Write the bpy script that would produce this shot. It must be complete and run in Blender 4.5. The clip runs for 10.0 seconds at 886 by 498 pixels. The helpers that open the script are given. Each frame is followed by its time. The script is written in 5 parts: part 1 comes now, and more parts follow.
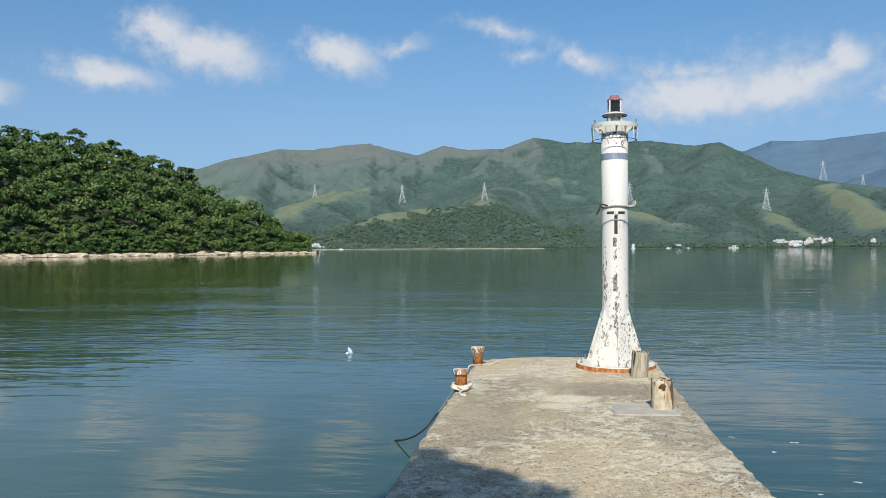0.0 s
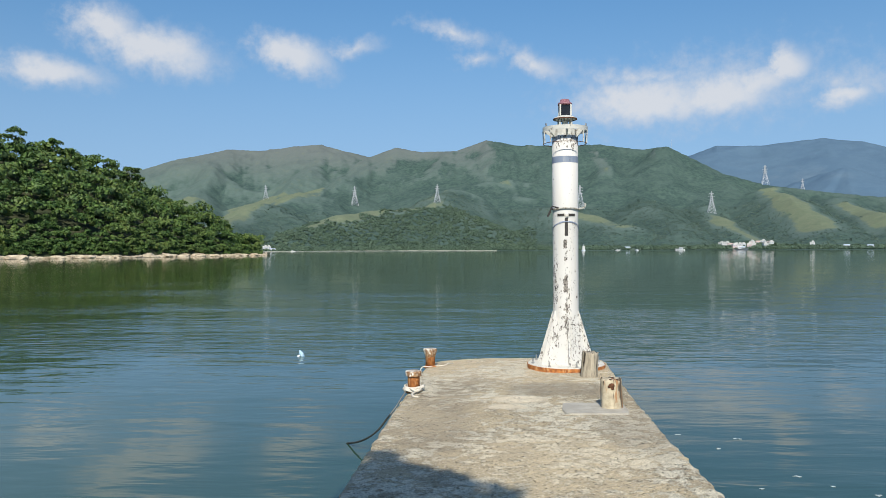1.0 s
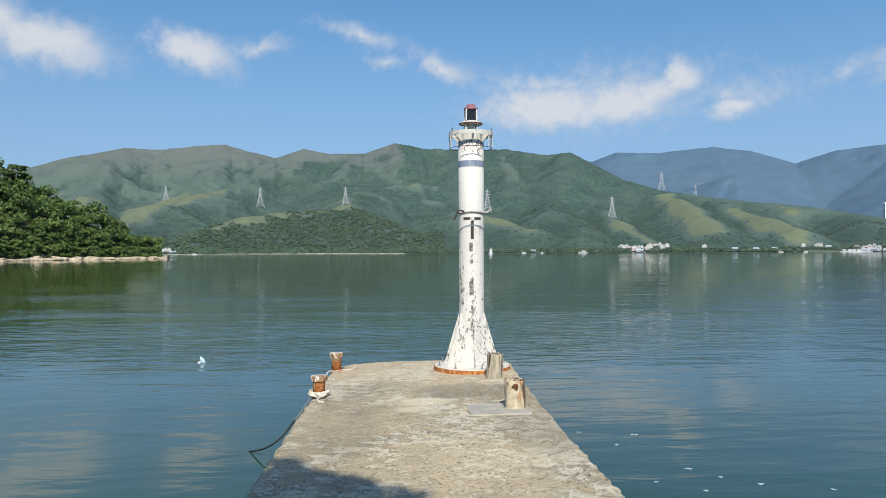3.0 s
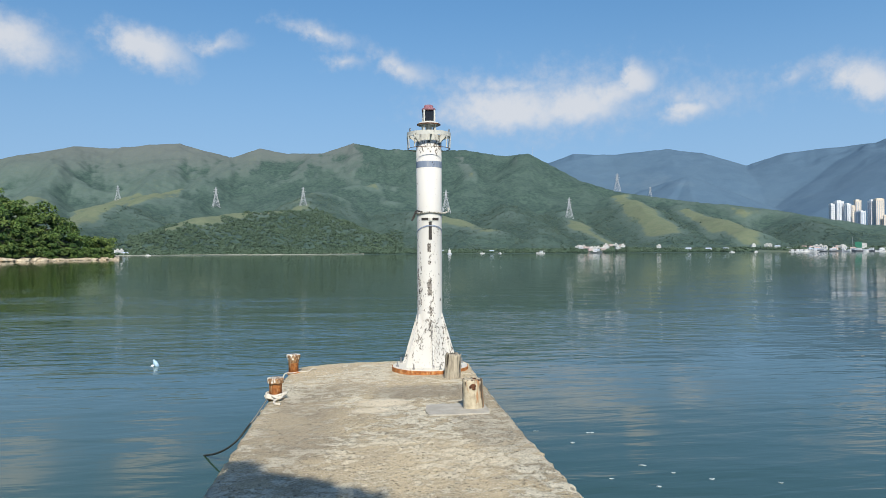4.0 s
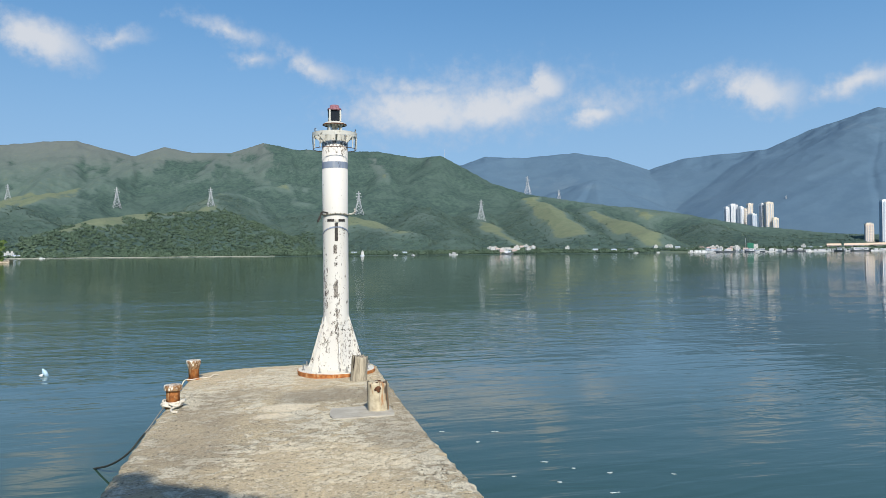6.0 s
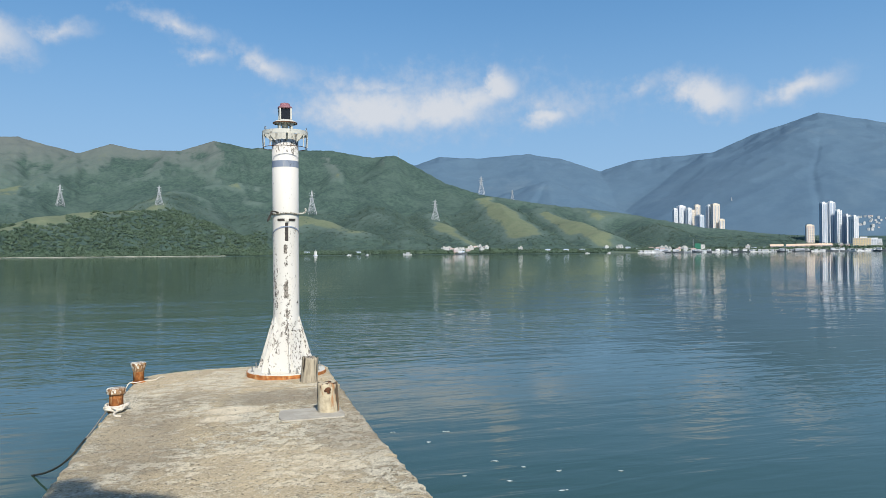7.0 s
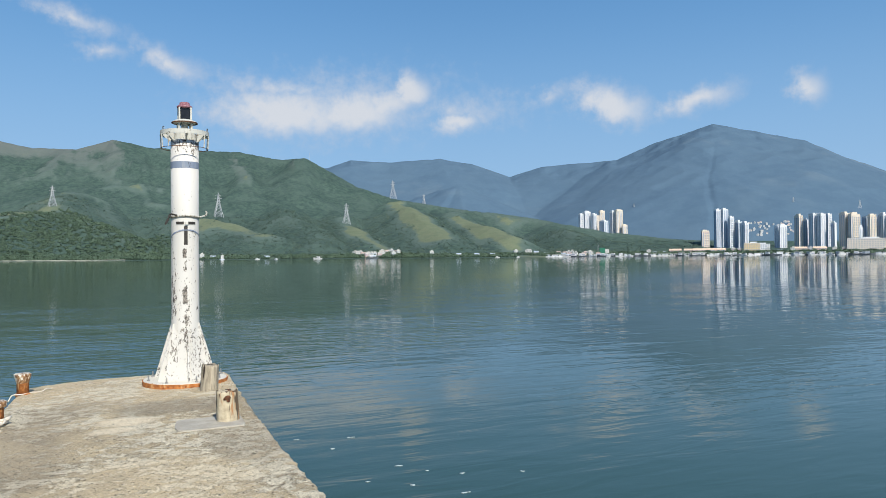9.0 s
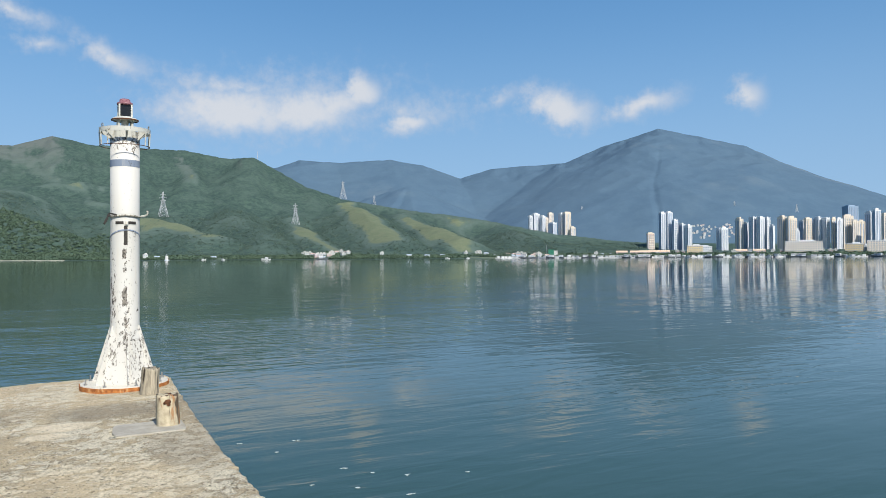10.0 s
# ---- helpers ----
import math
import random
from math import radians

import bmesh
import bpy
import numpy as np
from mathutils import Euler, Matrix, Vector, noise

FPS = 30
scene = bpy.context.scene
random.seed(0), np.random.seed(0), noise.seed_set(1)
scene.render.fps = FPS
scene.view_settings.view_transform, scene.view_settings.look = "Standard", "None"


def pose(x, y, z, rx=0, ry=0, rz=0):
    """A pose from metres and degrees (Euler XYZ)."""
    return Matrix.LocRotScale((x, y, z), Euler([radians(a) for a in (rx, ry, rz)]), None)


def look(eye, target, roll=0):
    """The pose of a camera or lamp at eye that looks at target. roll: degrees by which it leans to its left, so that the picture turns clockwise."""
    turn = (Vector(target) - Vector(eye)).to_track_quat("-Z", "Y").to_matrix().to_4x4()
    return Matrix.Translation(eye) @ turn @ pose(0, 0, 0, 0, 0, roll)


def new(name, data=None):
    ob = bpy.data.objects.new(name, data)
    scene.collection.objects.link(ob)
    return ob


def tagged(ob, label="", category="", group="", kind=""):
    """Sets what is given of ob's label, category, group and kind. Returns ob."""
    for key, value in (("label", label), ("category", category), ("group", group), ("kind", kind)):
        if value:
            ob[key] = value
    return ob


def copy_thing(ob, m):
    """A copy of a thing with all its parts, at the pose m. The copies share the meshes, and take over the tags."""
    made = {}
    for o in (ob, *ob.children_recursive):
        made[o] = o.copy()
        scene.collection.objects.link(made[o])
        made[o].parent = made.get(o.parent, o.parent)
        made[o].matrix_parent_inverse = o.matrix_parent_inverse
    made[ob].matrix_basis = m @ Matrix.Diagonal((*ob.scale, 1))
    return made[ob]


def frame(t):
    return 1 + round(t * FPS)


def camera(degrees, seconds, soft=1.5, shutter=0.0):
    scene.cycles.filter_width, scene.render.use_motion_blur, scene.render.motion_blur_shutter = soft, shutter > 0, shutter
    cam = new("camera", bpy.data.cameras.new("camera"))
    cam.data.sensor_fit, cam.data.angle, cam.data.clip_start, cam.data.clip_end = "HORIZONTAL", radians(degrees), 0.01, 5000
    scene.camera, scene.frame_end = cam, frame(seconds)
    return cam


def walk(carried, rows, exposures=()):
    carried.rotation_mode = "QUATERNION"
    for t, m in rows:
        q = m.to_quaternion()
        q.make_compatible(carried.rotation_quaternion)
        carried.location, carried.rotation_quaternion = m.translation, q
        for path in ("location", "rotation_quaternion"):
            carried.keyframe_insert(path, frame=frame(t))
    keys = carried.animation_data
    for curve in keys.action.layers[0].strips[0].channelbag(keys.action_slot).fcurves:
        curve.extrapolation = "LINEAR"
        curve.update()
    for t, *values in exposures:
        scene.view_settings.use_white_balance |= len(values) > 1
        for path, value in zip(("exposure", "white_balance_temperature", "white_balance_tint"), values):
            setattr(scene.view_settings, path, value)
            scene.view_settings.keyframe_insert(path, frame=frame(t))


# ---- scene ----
# ---- camera: t, eye, yaw to the left, pitch, lean ----
cam = camera(62.12, 10.0, soft=0.7)
ROWS = [
    (0.0, 0.008, 0.001, 1.612, 5.84, -0.06, -0.26),
    (0.5, 0.007, -0.005, 1.609, 4.00, 0.02, -0.23),
    (1.0, 0.014, -0.005, 1.608, 2.17, 0.08, -0.25),
    (1.5, 0.018, -0.004, 1.611, 0.34, 0.13, -0.29),
    (2.0, 0.025, -0.004, 1.608, -1.49, 0.20, -0.29),
    (2.5, 0.034, -0.005, 1.610, -3.25, 0.25, -0.26),
    (4.0, 0.051, -0.012, 1.611, -8.14, 0.30, -0.34),
    (4.5, 0.066, -0.024, 1.610, -9.68, 0.34, -0.44),
    (5.0, 0.092, -0.014, 1.609, -11.30, 0.38, -0.53),
    (5.5, 0.121, -0.005, 1.607, -13.04, 0.40, -0.55),
    (7.0, 0.175, -0.005, 1.608, -18.48, 0.35, -0.47),
    (7.5, 0.189, -0.006, 1.603, -20.04, 0.40, -0.43),
    (8.0, 0.204, -0.001, 1.608, -21.75, 0.44, -0.42),
    (8.5, 0.224, -0.012, 1.608, -23.50, 0.54, -0.44),
    (9.0, 0.244, -0.031, 1.611, -25.36, 0.61, -0.45),
    (9.5, 0.265, -0.047, 1.612, -27.29, 0.64, -0.43),
    (10.0, 0.278, -0.057, 1.614, -29.23, 0.68, -0.29),
]


def aimed(x, y, z, yaw, pitch, lean):
    yw, pt = radians(yaw), radians(pitch)
    ahead = Vector((-math.sin(yw) * math.cos(pt), math.cos(yw) * math.cos(pt), math.sin(pt)))
    return look((x, y, z), Vector((x, y, z)) + ahead, lean)


walk(cam, [(t, aimed(*row)) for t, *row in ROWS])

# ---- light ----
SUN_ELEVATION, SUN_AZIMUTH = radians(40), radians(182)   # azimuth clockwise from +y
SUN_WAY = Vector((math.sin(SUN_AZIMUTH) * math.cos(SUN_ELEVATION), math.cos(SUN_AZIMUTH) * math.cos(SUN_ELEVATION), math.sin(SUN_ELEVATION)))
lamp = bpy.data.lights.new("sun", "SUN")
lamp.energy, lamp.angle, lamp.color = 5.0, radians(0.6), (1.0, 0.945, 0.85)
new("sun", lamp).matrix_world = look(SUN_WAY * 100, (0, 0, 0))
scene.view_settings.exposure = 0.06

SLOPE_X, SLOPE_Y, WATER = 0.0216, -0.0094, -0.536


def deck_z(x, y):
    return SLOPE_X * x + SLOPE_Y * y


def polar(az, r, z=0.0):
    return Vector((r * math.sin(radians(az)), r * math.cos(radians(az)), z))


class Nodes:
    """A short way to write node trees."""

    def __init__(self, tree):
        self.tree = tree

    def add(self, kind, ins=()):
        node = self.tree.nodes.new(kind)
        for name, v in dict(ins).items():
            if hasattr(v, "is_linked"):
                self.tree.links.new(v, node.inputs[name])
            else:
                node.inputs[name].default_value = v
        return node

    def math(self, op, a, b=0.0, c=0.0):
        node = self.add("ShaderNodeMath", {0: a, 1: b, 2: c})
        node.operation = op
        return node.outputs[0]

    def vec(self, op, a, b=(0, 0, 0)):
        node = self.add("ShaderNodeVectorMath", {0: a, 1: b})
        node.operation = op
        return node.outputs["Value"] if op in ("LENGTH", "DOT_PRODUCT") else node.outputs[0]

    def scaled(self, v, scale, move=(0, 0, 0), turn=(0, 0, 0)):
        return self.add("ShaderNodeMapping", {"Vector": v, "Scale": scale, "Location": move, "Rotation": turn}).outputs[0]

    def noise(self, v, scale, detail=4.0, rough=0.55, warp=0.0):
        return self.add("ShaderNodeTexNoise", {"Vector": v, "Scale": scale, "Detail": detail, "Roughness": rough, "Distortion": warp}).outputs[0]

    def cells(self, v, scale, feature="F1"):
        node = self.add("ShaderNodeTexVoronoi", {"Vector": v, "Scale": scale})
        node.feature = feature
        return node

    def step(self, v, low, high):
        node = self.add("ShaderNodeMapRange", {"Value": v, "From Min": low, "From Max": high})
        node.interpolation_type = "SMOOTHSTEP"
        return node.outputs[0]

    def mix(self, f, a, b):
        node = self.add("ShaderNodeMix")
        node.data_type = "RGBA"
        for slot, v in ((0, f), (6, a), (7, b)):
            if hasattr(v, "is_linked"):
                self.tree.links.new(v, node.inputs[slot])
            else:
                node.inputs[slot].default_value = (*v, 1) if slot else v
        return node.outputs[2]

    def bump(self, height, strength, distance, normal=None):
        ins = {"Height": height, "Strength": strength, "Distance": distance}
        if normal is not None:
            ins["Normal"] = normal
        return self.add("ShaderNodeBump", ins=ins).outputs[0]


def material(name, paint):
    m = bpy.data.materials.new(name)
    m.use_nodes = True
    n = Nodes(m.node_tree)
    shader = m.node_tree.nodes["Principled BSDF"]
    place = n.add("ShaderNodeTexCoord").outputs["Object"]
    for key, value in paint(n, place).items():
        slot = {"color": "Base Color", "rough": "Roughness", "metal": "Metallic", "normal": "Normal", "ior": "IOR", "gloss": "Specular IOR Level", "sub": "Transmission Weight"}[key]
        if hasattr(value, "is_linked"):
            m.node_tree.links.new(value, shader.inputs[slot])
        else:
            shader.inputs[slot].default_value = (*value, 1) if isinstance(value, tuple) else value
    return m


# sky: the clear sky with scattered cumulus; degrees of azimuth and elevation, half-sizes, lean, thickness
world = bpy.data.worlds.new("sky")
scene.world = world
world.use_nodes = True
w = Nodes(world.node_tree)
sky = w.add("ShaderNodeTexSky")
sky.sky_type, sky.sun_disc, sky.sun_elevation, sky.sun_rotation = "NISHITA", False, SUN_ELEVATION, SUN_AZIMUTH
sky.air_density, sky.dust_density, sky.ozone_density = 1.0, 0.6, 2.2
gaze = w.add("ShaderNodeTexCoord").outputs["Generated"]
way = w.add("ShaderNodeSeparateXYZ", {0: gaze})
# thin haze evens the sky out towards the horizon
hazy = w.add("ShaderNodeCombineXYZ", {0: way.outputs[0], 1: way.outputs[1], 2: w.math("MULTIPLY_ADD", way.outputs[2], 0.5, 0.105)})
world.node_tree.links.new(w.vec("NORMALIZE", hazy.outputs[0]), sky.inputs[0])
azimuth = w.math("DEGREES", w.math("ARCTAN2", way.outputs[0], way.outputs[1]))
elevation = w.math("DEGREES", w.math("ARCSINE", way.outputs[2]))
there = w.add("ShaderNodeCombineXYZ", {0: azimuth, 1: elevation}).outputs[0]
billow = w.add("ShaderNodeTexNoise", {"Vector": there, "Scale": 0.45, "Detail": 6.0, "Roughness": 0.6})
warped = w.vec("ADD", there, w.vec("MULTIPLY", w.vec("SUBTRACT", billow.outputs[1], (0.5, 0.5, 0.5)), (2.6, 1.7, 0)))
CLOUDS = [
    (-23.6, 14.4, 6.0, 2.2, -7, 1.0), (-26.6, 15.6, 3.4, 2.0, -10, 0.95), (-30.4, 12.2, 4.8, 1.3, -5, 0.9), (-38.4, 10.6, 3.4, 1.3, 0, 0.9),
    (-13.6, 14.6, 4.2, 1.8, -13, 0.95), (-9.0, 15.2, 2.8, 0.9, 8, 0.55), (-1.2, 16.4, 4.2, 0.9, -14, 0.6), (0.7, 14.4, 1.8, 0.7, 0, 0.5),
    (5.0, 14.1, 3.6, 1.2, -22, 0.65), (13.2, 10.9, 7.4, 2.4, -2, 1.0), (18.6, 11.2, 5.6, 2.2, 2, 0.95), (22.9, 12.7, 2.0, 1.8, 0, 0.95), (21.0, 11.7, 3.8, 1.7, 10, 0.85), (13.5, 12.6, 8.5, 1.2, -4, 0.5),
    (17.0, 11.4, 11.0, 3.2, 4, 0.55), (27.0, 11.2, 6.0, 1.6, 0, 0.4), (26.6, 10.4, 2.4, 1.0, 12, 0.85), (38.2, 11.4, 4.0, 1.8, -18, 0.95), (44.6, 11.3, 4.0, 1.2, 14, 0.7), (51.9, 11.5, 1.5, 1.5, -30, 0.7), (33.6, 12.2, 2.4, 0.8, 20, 0.4),
]
cover = None
for az, el, half_w, half_h, lean, thick in CLOUDS:
    local = w.vec("MULTIPLY", w.scaled(w.vec("SUBTRACT", warped, (az, el, 0)), (1, 1, 1), turn=(0, 0, radians(-lean))), (1 / half_w, 1 / half_h, 1))
    inside = w.math("MULTIPLY", w.math("SUBTRACT", 1.0, w.vec("LENGTH", local)), thick)
    cover = inside if cover is None else w.math("MAXIMUM", cover, inside)
puff = w.noise(there, 0.9, 7.0, 0.62)
density = w.step(w.math("ADD", cover, w.math("MULTIPLY", w.math("SUBTRACT", puff, 0.5), 1.0)), -0.14, 0.80)
deep = w.add("ShaderNodeHueSaturation", {"Saturation": 1.27, "Color": sky.outputs[0]})
paler = w.math("MULTIPLY", w.step(azimuth, 20.0, 62.0), w.step(azimuth, 170.0, 100.0))
clear = w.add("ShaderNodeBackground", {"Color": deep.outputs[0], "Strength": w.math("MULTIPLY_ADD", paler, 0.020, 0.107)})
cloud = w.add("ShaderNodeBackground", {"Color": w.mix(w.step(cover, 0.0, 0.7), (0.58, 0.67, 0.82), (0.86, 0.87, 0.90)), "Strength": 0.82})
haze = w.add("ShaderNodeBackground", {"Color": (0.322, 0.472, 0.705, 1.0), "Strength": 1.0})
misty = w.add("ShaderNodeMixShader", {0: w.math("MULTIPLY", w.step(way.outputs[2], 0.34, 0.02), 0.55), 1: clear.outputs[0], 2: haze.outputs[0]})
both = w.add("ShaderNodeMixShader", {0: w.math("MULTIPLY", density, 0.84), 1: misty.outputs[0], 2: cloud.outputs[0]})
world.node_tree.links.new(both.outputs[0], world.node_tree.nodes["World Output"].inputs["Surface"])


# ---- materials ----
def water_paint(n, p):
    spot = n.add("ShaderNodeSeparateXYZ", {0: p}).outputs
    patch = n.noise(n.scaled(p, (0.035, 0.11, 1)), 1.0, 3.0, 0.5, 0.8)
    breeze = n.step(patch, 0.42, 0.62)
    swell = n.noise(n.scaled(p, (0.30, 0.85, 1), turn=(0, 0, 0.22)), 0.8, 2.0, 0.45, 0.3)
    cross = n.noise(n.scaled(p, (0.9, 0.55, 1), turn=(0, 0, -0.75)), 0.9, 2.0, 0.5)
    ripple = n.noise(n.scaled(p, (0.55, 1.9, 1), turn=(0, 0, -0.12)), 1.7, 3.0, 0.5, 0.4)
    high = n.math("ADD", n.math("MULTIPLY", swell, 0.85), n.math("MULTIPLY", cross, 0.30))
    high = n.math("ADD", high, n.math("MULTIPLY", n.math("MULTIPLY", ripple, n.math("MULTIPLY_ADD", breeze, 0.7, 0.3)), 0.95))
    high = n.math("MULTIPLY", high, n.math("MULTIPLY_ADD", n.step(spot[1], 6.0, 15.0), 0.65, 0.55))
    calm = n.math("SUBTRACT", 1.0, n.math("MULTIPLY", n.step(spot[1], 22.0, 60.0), 0.72))
    high = n.math("MULTIPLY", high, calm)
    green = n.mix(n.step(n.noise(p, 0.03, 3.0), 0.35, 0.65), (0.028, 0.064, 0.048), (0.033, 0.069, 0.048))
    # far water darkened in colour, as the hills' dark reflection would
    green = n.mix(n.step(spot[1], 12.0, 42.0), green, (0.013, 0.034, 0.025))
    # near-left water lightened in base colour, standing in for brighter sky reflection
    sky_sheen = n.math("MULTIPLY", n.step(spot[1], 17.0, 5.0), n.step(spot[0], 1.0, -7.0))
    green = n.mix(n.math("MULTIPLY", sky_sheen, 0.8), green, (0.078, 0.122, 0.092))
    # green cast painted where the headland's reflection falls on the water
    mirror_tint = n.math("MULTIPLY", n.step(spot[1], 10.0, 40.0), n.step(n.math("DIVIDE", spot[0], n.math("MAXIMUM", spot[1], 1.0)), -0.22, -0.42))
    green = n.mix(n.math("MULTIPLY", mirror_tint, 0.8), green, (0.042, 0.070, 0.012))
    return {"color": green, "rough": 0.04, "ior": 1.333, "normal": n.bump(high, 1.0, 0.030)}


def concrete_paint(n, p):
    base = n.mix(n.step(n.noise(p, 0.9, 5.0), 0.3, 0.7), (0.48, 0.385, 0.245), (0.73, 0.595, 0.375))
    sandy = n.mix(n.math("MULTIPLY", n.step(n.noise(n.vec("ADD", p, (3, 1, 7)), 0.55, 4.0), 0.45, 0.60), 0.75), base, (0.72, 0.585, 0.375))
    spill = n.step(n.math("ADD", n.vec("LENGTH", n.vec("MULTIPLY", n.vec("SUBTRACT", p, (0.75, 10.7, 0)), (0.75, 1.0, 0))), n.math("MULTIPLY", n.noise(p, 2.0, 5.0), 1.2)), 2.5, 1.35)
    sandy = n.mix(n.math("MULTIPLY", spill, 0.9), sandy, (0.76, 0.61, 0.39))
    sandy = n.mix(n.math("MULTIPLY", n.step(n.noise(n.vec("ADD", p, (11, 4, 2)), 1.7, 6.0, 0.65), 0.47, 0.62), n.math("SUBTRACT", 0.72, n.math("MULTIPLY", spill, 0.5))), sandy, (0.38, 0.315, 0.215))
    lay = n.add("ShaderNodeSeparateXYZ", {0: p}).outputs
    rag = n.math("MULTIPLY", n.math("SUBTRACT", n.noise(p, 3.0, 6.0, 0.7), 0.5), 0.9)
    flaky = n.math("MULTIPLY", n.step(lay[0], 0.1, 0.9), n.step(lay[1], 8.0, 6.6))
    where = n.math("ADD", n.math("MULTIPLY", n.noise(p, 0.75, 3.0), 0.42), n.math("MULTIPLY_ADD", flaky, 0.035, -0.02))
    skin = n.step(n.math("ADD", n.noise(n.scaled(p, (3.8, 4.6, 3)), 1.6, 9.0, 0.74, 0.3), where), 0.69, 0.735)
    worn = n.mix(n.math("MULTIPLY", skin, 0.85), sandy, (0.90, 0.82, 0.62))
    chip = n.cells(n.vec("ADD", p, n.vec("MULTIPLY", n.add("ShaderNodeTexNoise", {"Vector": p, "Scale": 30.0}).outputs[1], (0.03, 0.03, 0.03))), 46.0)
    tone = n.noise(chip.outputs["Position"], 40.0, 1.0)
    stones = n.mix(n.step(tone, 0.36, 0.52), (0.12, 0.10, 0.07), (0.86, 0.79, 0.62))
    bare = n.step(n.noise(p, 4.0, 5.0, 0.72), 0.36, 0.56)
    lie = n.math("MULTIPLY", n.step(chip.outputs["Distance"], 0.46, 0.28), bare)
    pebble = n.mix(n.math("MULTIPLY", lie, 0.80), worn, stones)
    grit = n.step(n.noise(p, 95.0, 3.0, 0.75), 0.36, 0.64)
    fine = n.mix(n.math("MULTIPLY", n.math("SUBTRACT", 1.0, grit), 0.50), pebble, (0.13, 0.11, 0.075))
    for x, y, wx, wy, tint, much in ((0.54, 8.25, 0.30, 0.24, (0.84, 0.73, 0.53), 0.75), (0.40, 7.86, 0.24, 0.15, (0.84, 0.73, 0.53), 0.7), (1.05, 8.85, 0.70, 0.50, (0.30, 0.255, 0.185), 0.62), (0.62, 5.75, 0.85, 1.0, (0.80, 0.645, 0.41), 0.38), (-0.35, 7.4, 0.42, 1.7, (0.36, 0.30, 0.21), 0.5), (1.50, 6.9, 0.36, 1.2, (0.36, 0.31, 0.225), 0.5), (0.1, 9.3, 0.6, 0.35, (0.38, 0.32, 0.225), 0.4)):
        off = n.vec("LENGTH", n.vec("MULTIPLY", n.vec("SUBTRACT", p, (x, y, 0)), (1 / wx, 1 / wy, 0)))
        fine = n.mix(n.math("MULTIPLY", n.step(n.math("ADD", off, rag), 1.2, 0.6), much), fine, tint)
    pits = n.step(n.noise(n.vec("ADD", p, (5, 5, 5)), 30.0, 7.0, 0.78), 0.565, 0.64)
    done = n.mix(n.math("MULTIPLY", pits, n.math("SUBTRACT", 0.85, n.math("MULTIPLY", spill, 0.6))), fine, (0.075, 0.065, 0.048))
    high = n.math("ADD", n.math("MULTIPLY", n.noise(p, 60.0, 6.0, 0.78), 0.9), n.math("ADD", n.math("MULTIPLY", skin, 0.3), n.math("SUBTRACT", n.math("MULTIPLY", n.noise(p, 9.0, 5.0), 1.0), n.math("MULTIPLY", pits, 0.6))))
    high = n.math("ADD", high, n.math("MULTIPLY", lie, 0.35))
    return {"color": done, "rough": 0.92, "gloss": 0.2, "normal": n.bump(high, 1.0, 0.012)}


def patch_paint(n, p):
    color = n.mix(n.step(n.noise(p, 7.0, 6.0, 0.65), 0.35, 0.7), (0.36, 0.335, 0.28), (0.47, 0.44, 0.37))
    return {"color": n.mix(n.step(n.noise(p, 60.0, 3.0), 0.6, 0.75), color, (0.27, 0.25, 0.21)), "rough": 0.9, "gloss": 0.3, "normal": n.bump(n.noise(p, 40.0, 5.0), 0.6, 0.006)}


def rust_paint(n, p):
    color = n.mix(n.step(n.noise(p, 22.0, 6.0, 0.7), 0.35, 0.65), (0.22, 0.075, 0.025), (0.52, 0.21, 0.065))
    color = n.mix(n.step(n.noise(n.scaled(p, (1, 1, 0.25)), 30.0, 4.0), 0.56, 0.7), color, (0.52, 0.30, 0.14))
    return {"color": color, "rough": 0.9, "gloss": 0.2, "normal": n.bump(n.noise(p, 60.0, 5.0), 0.7, 0.004)}


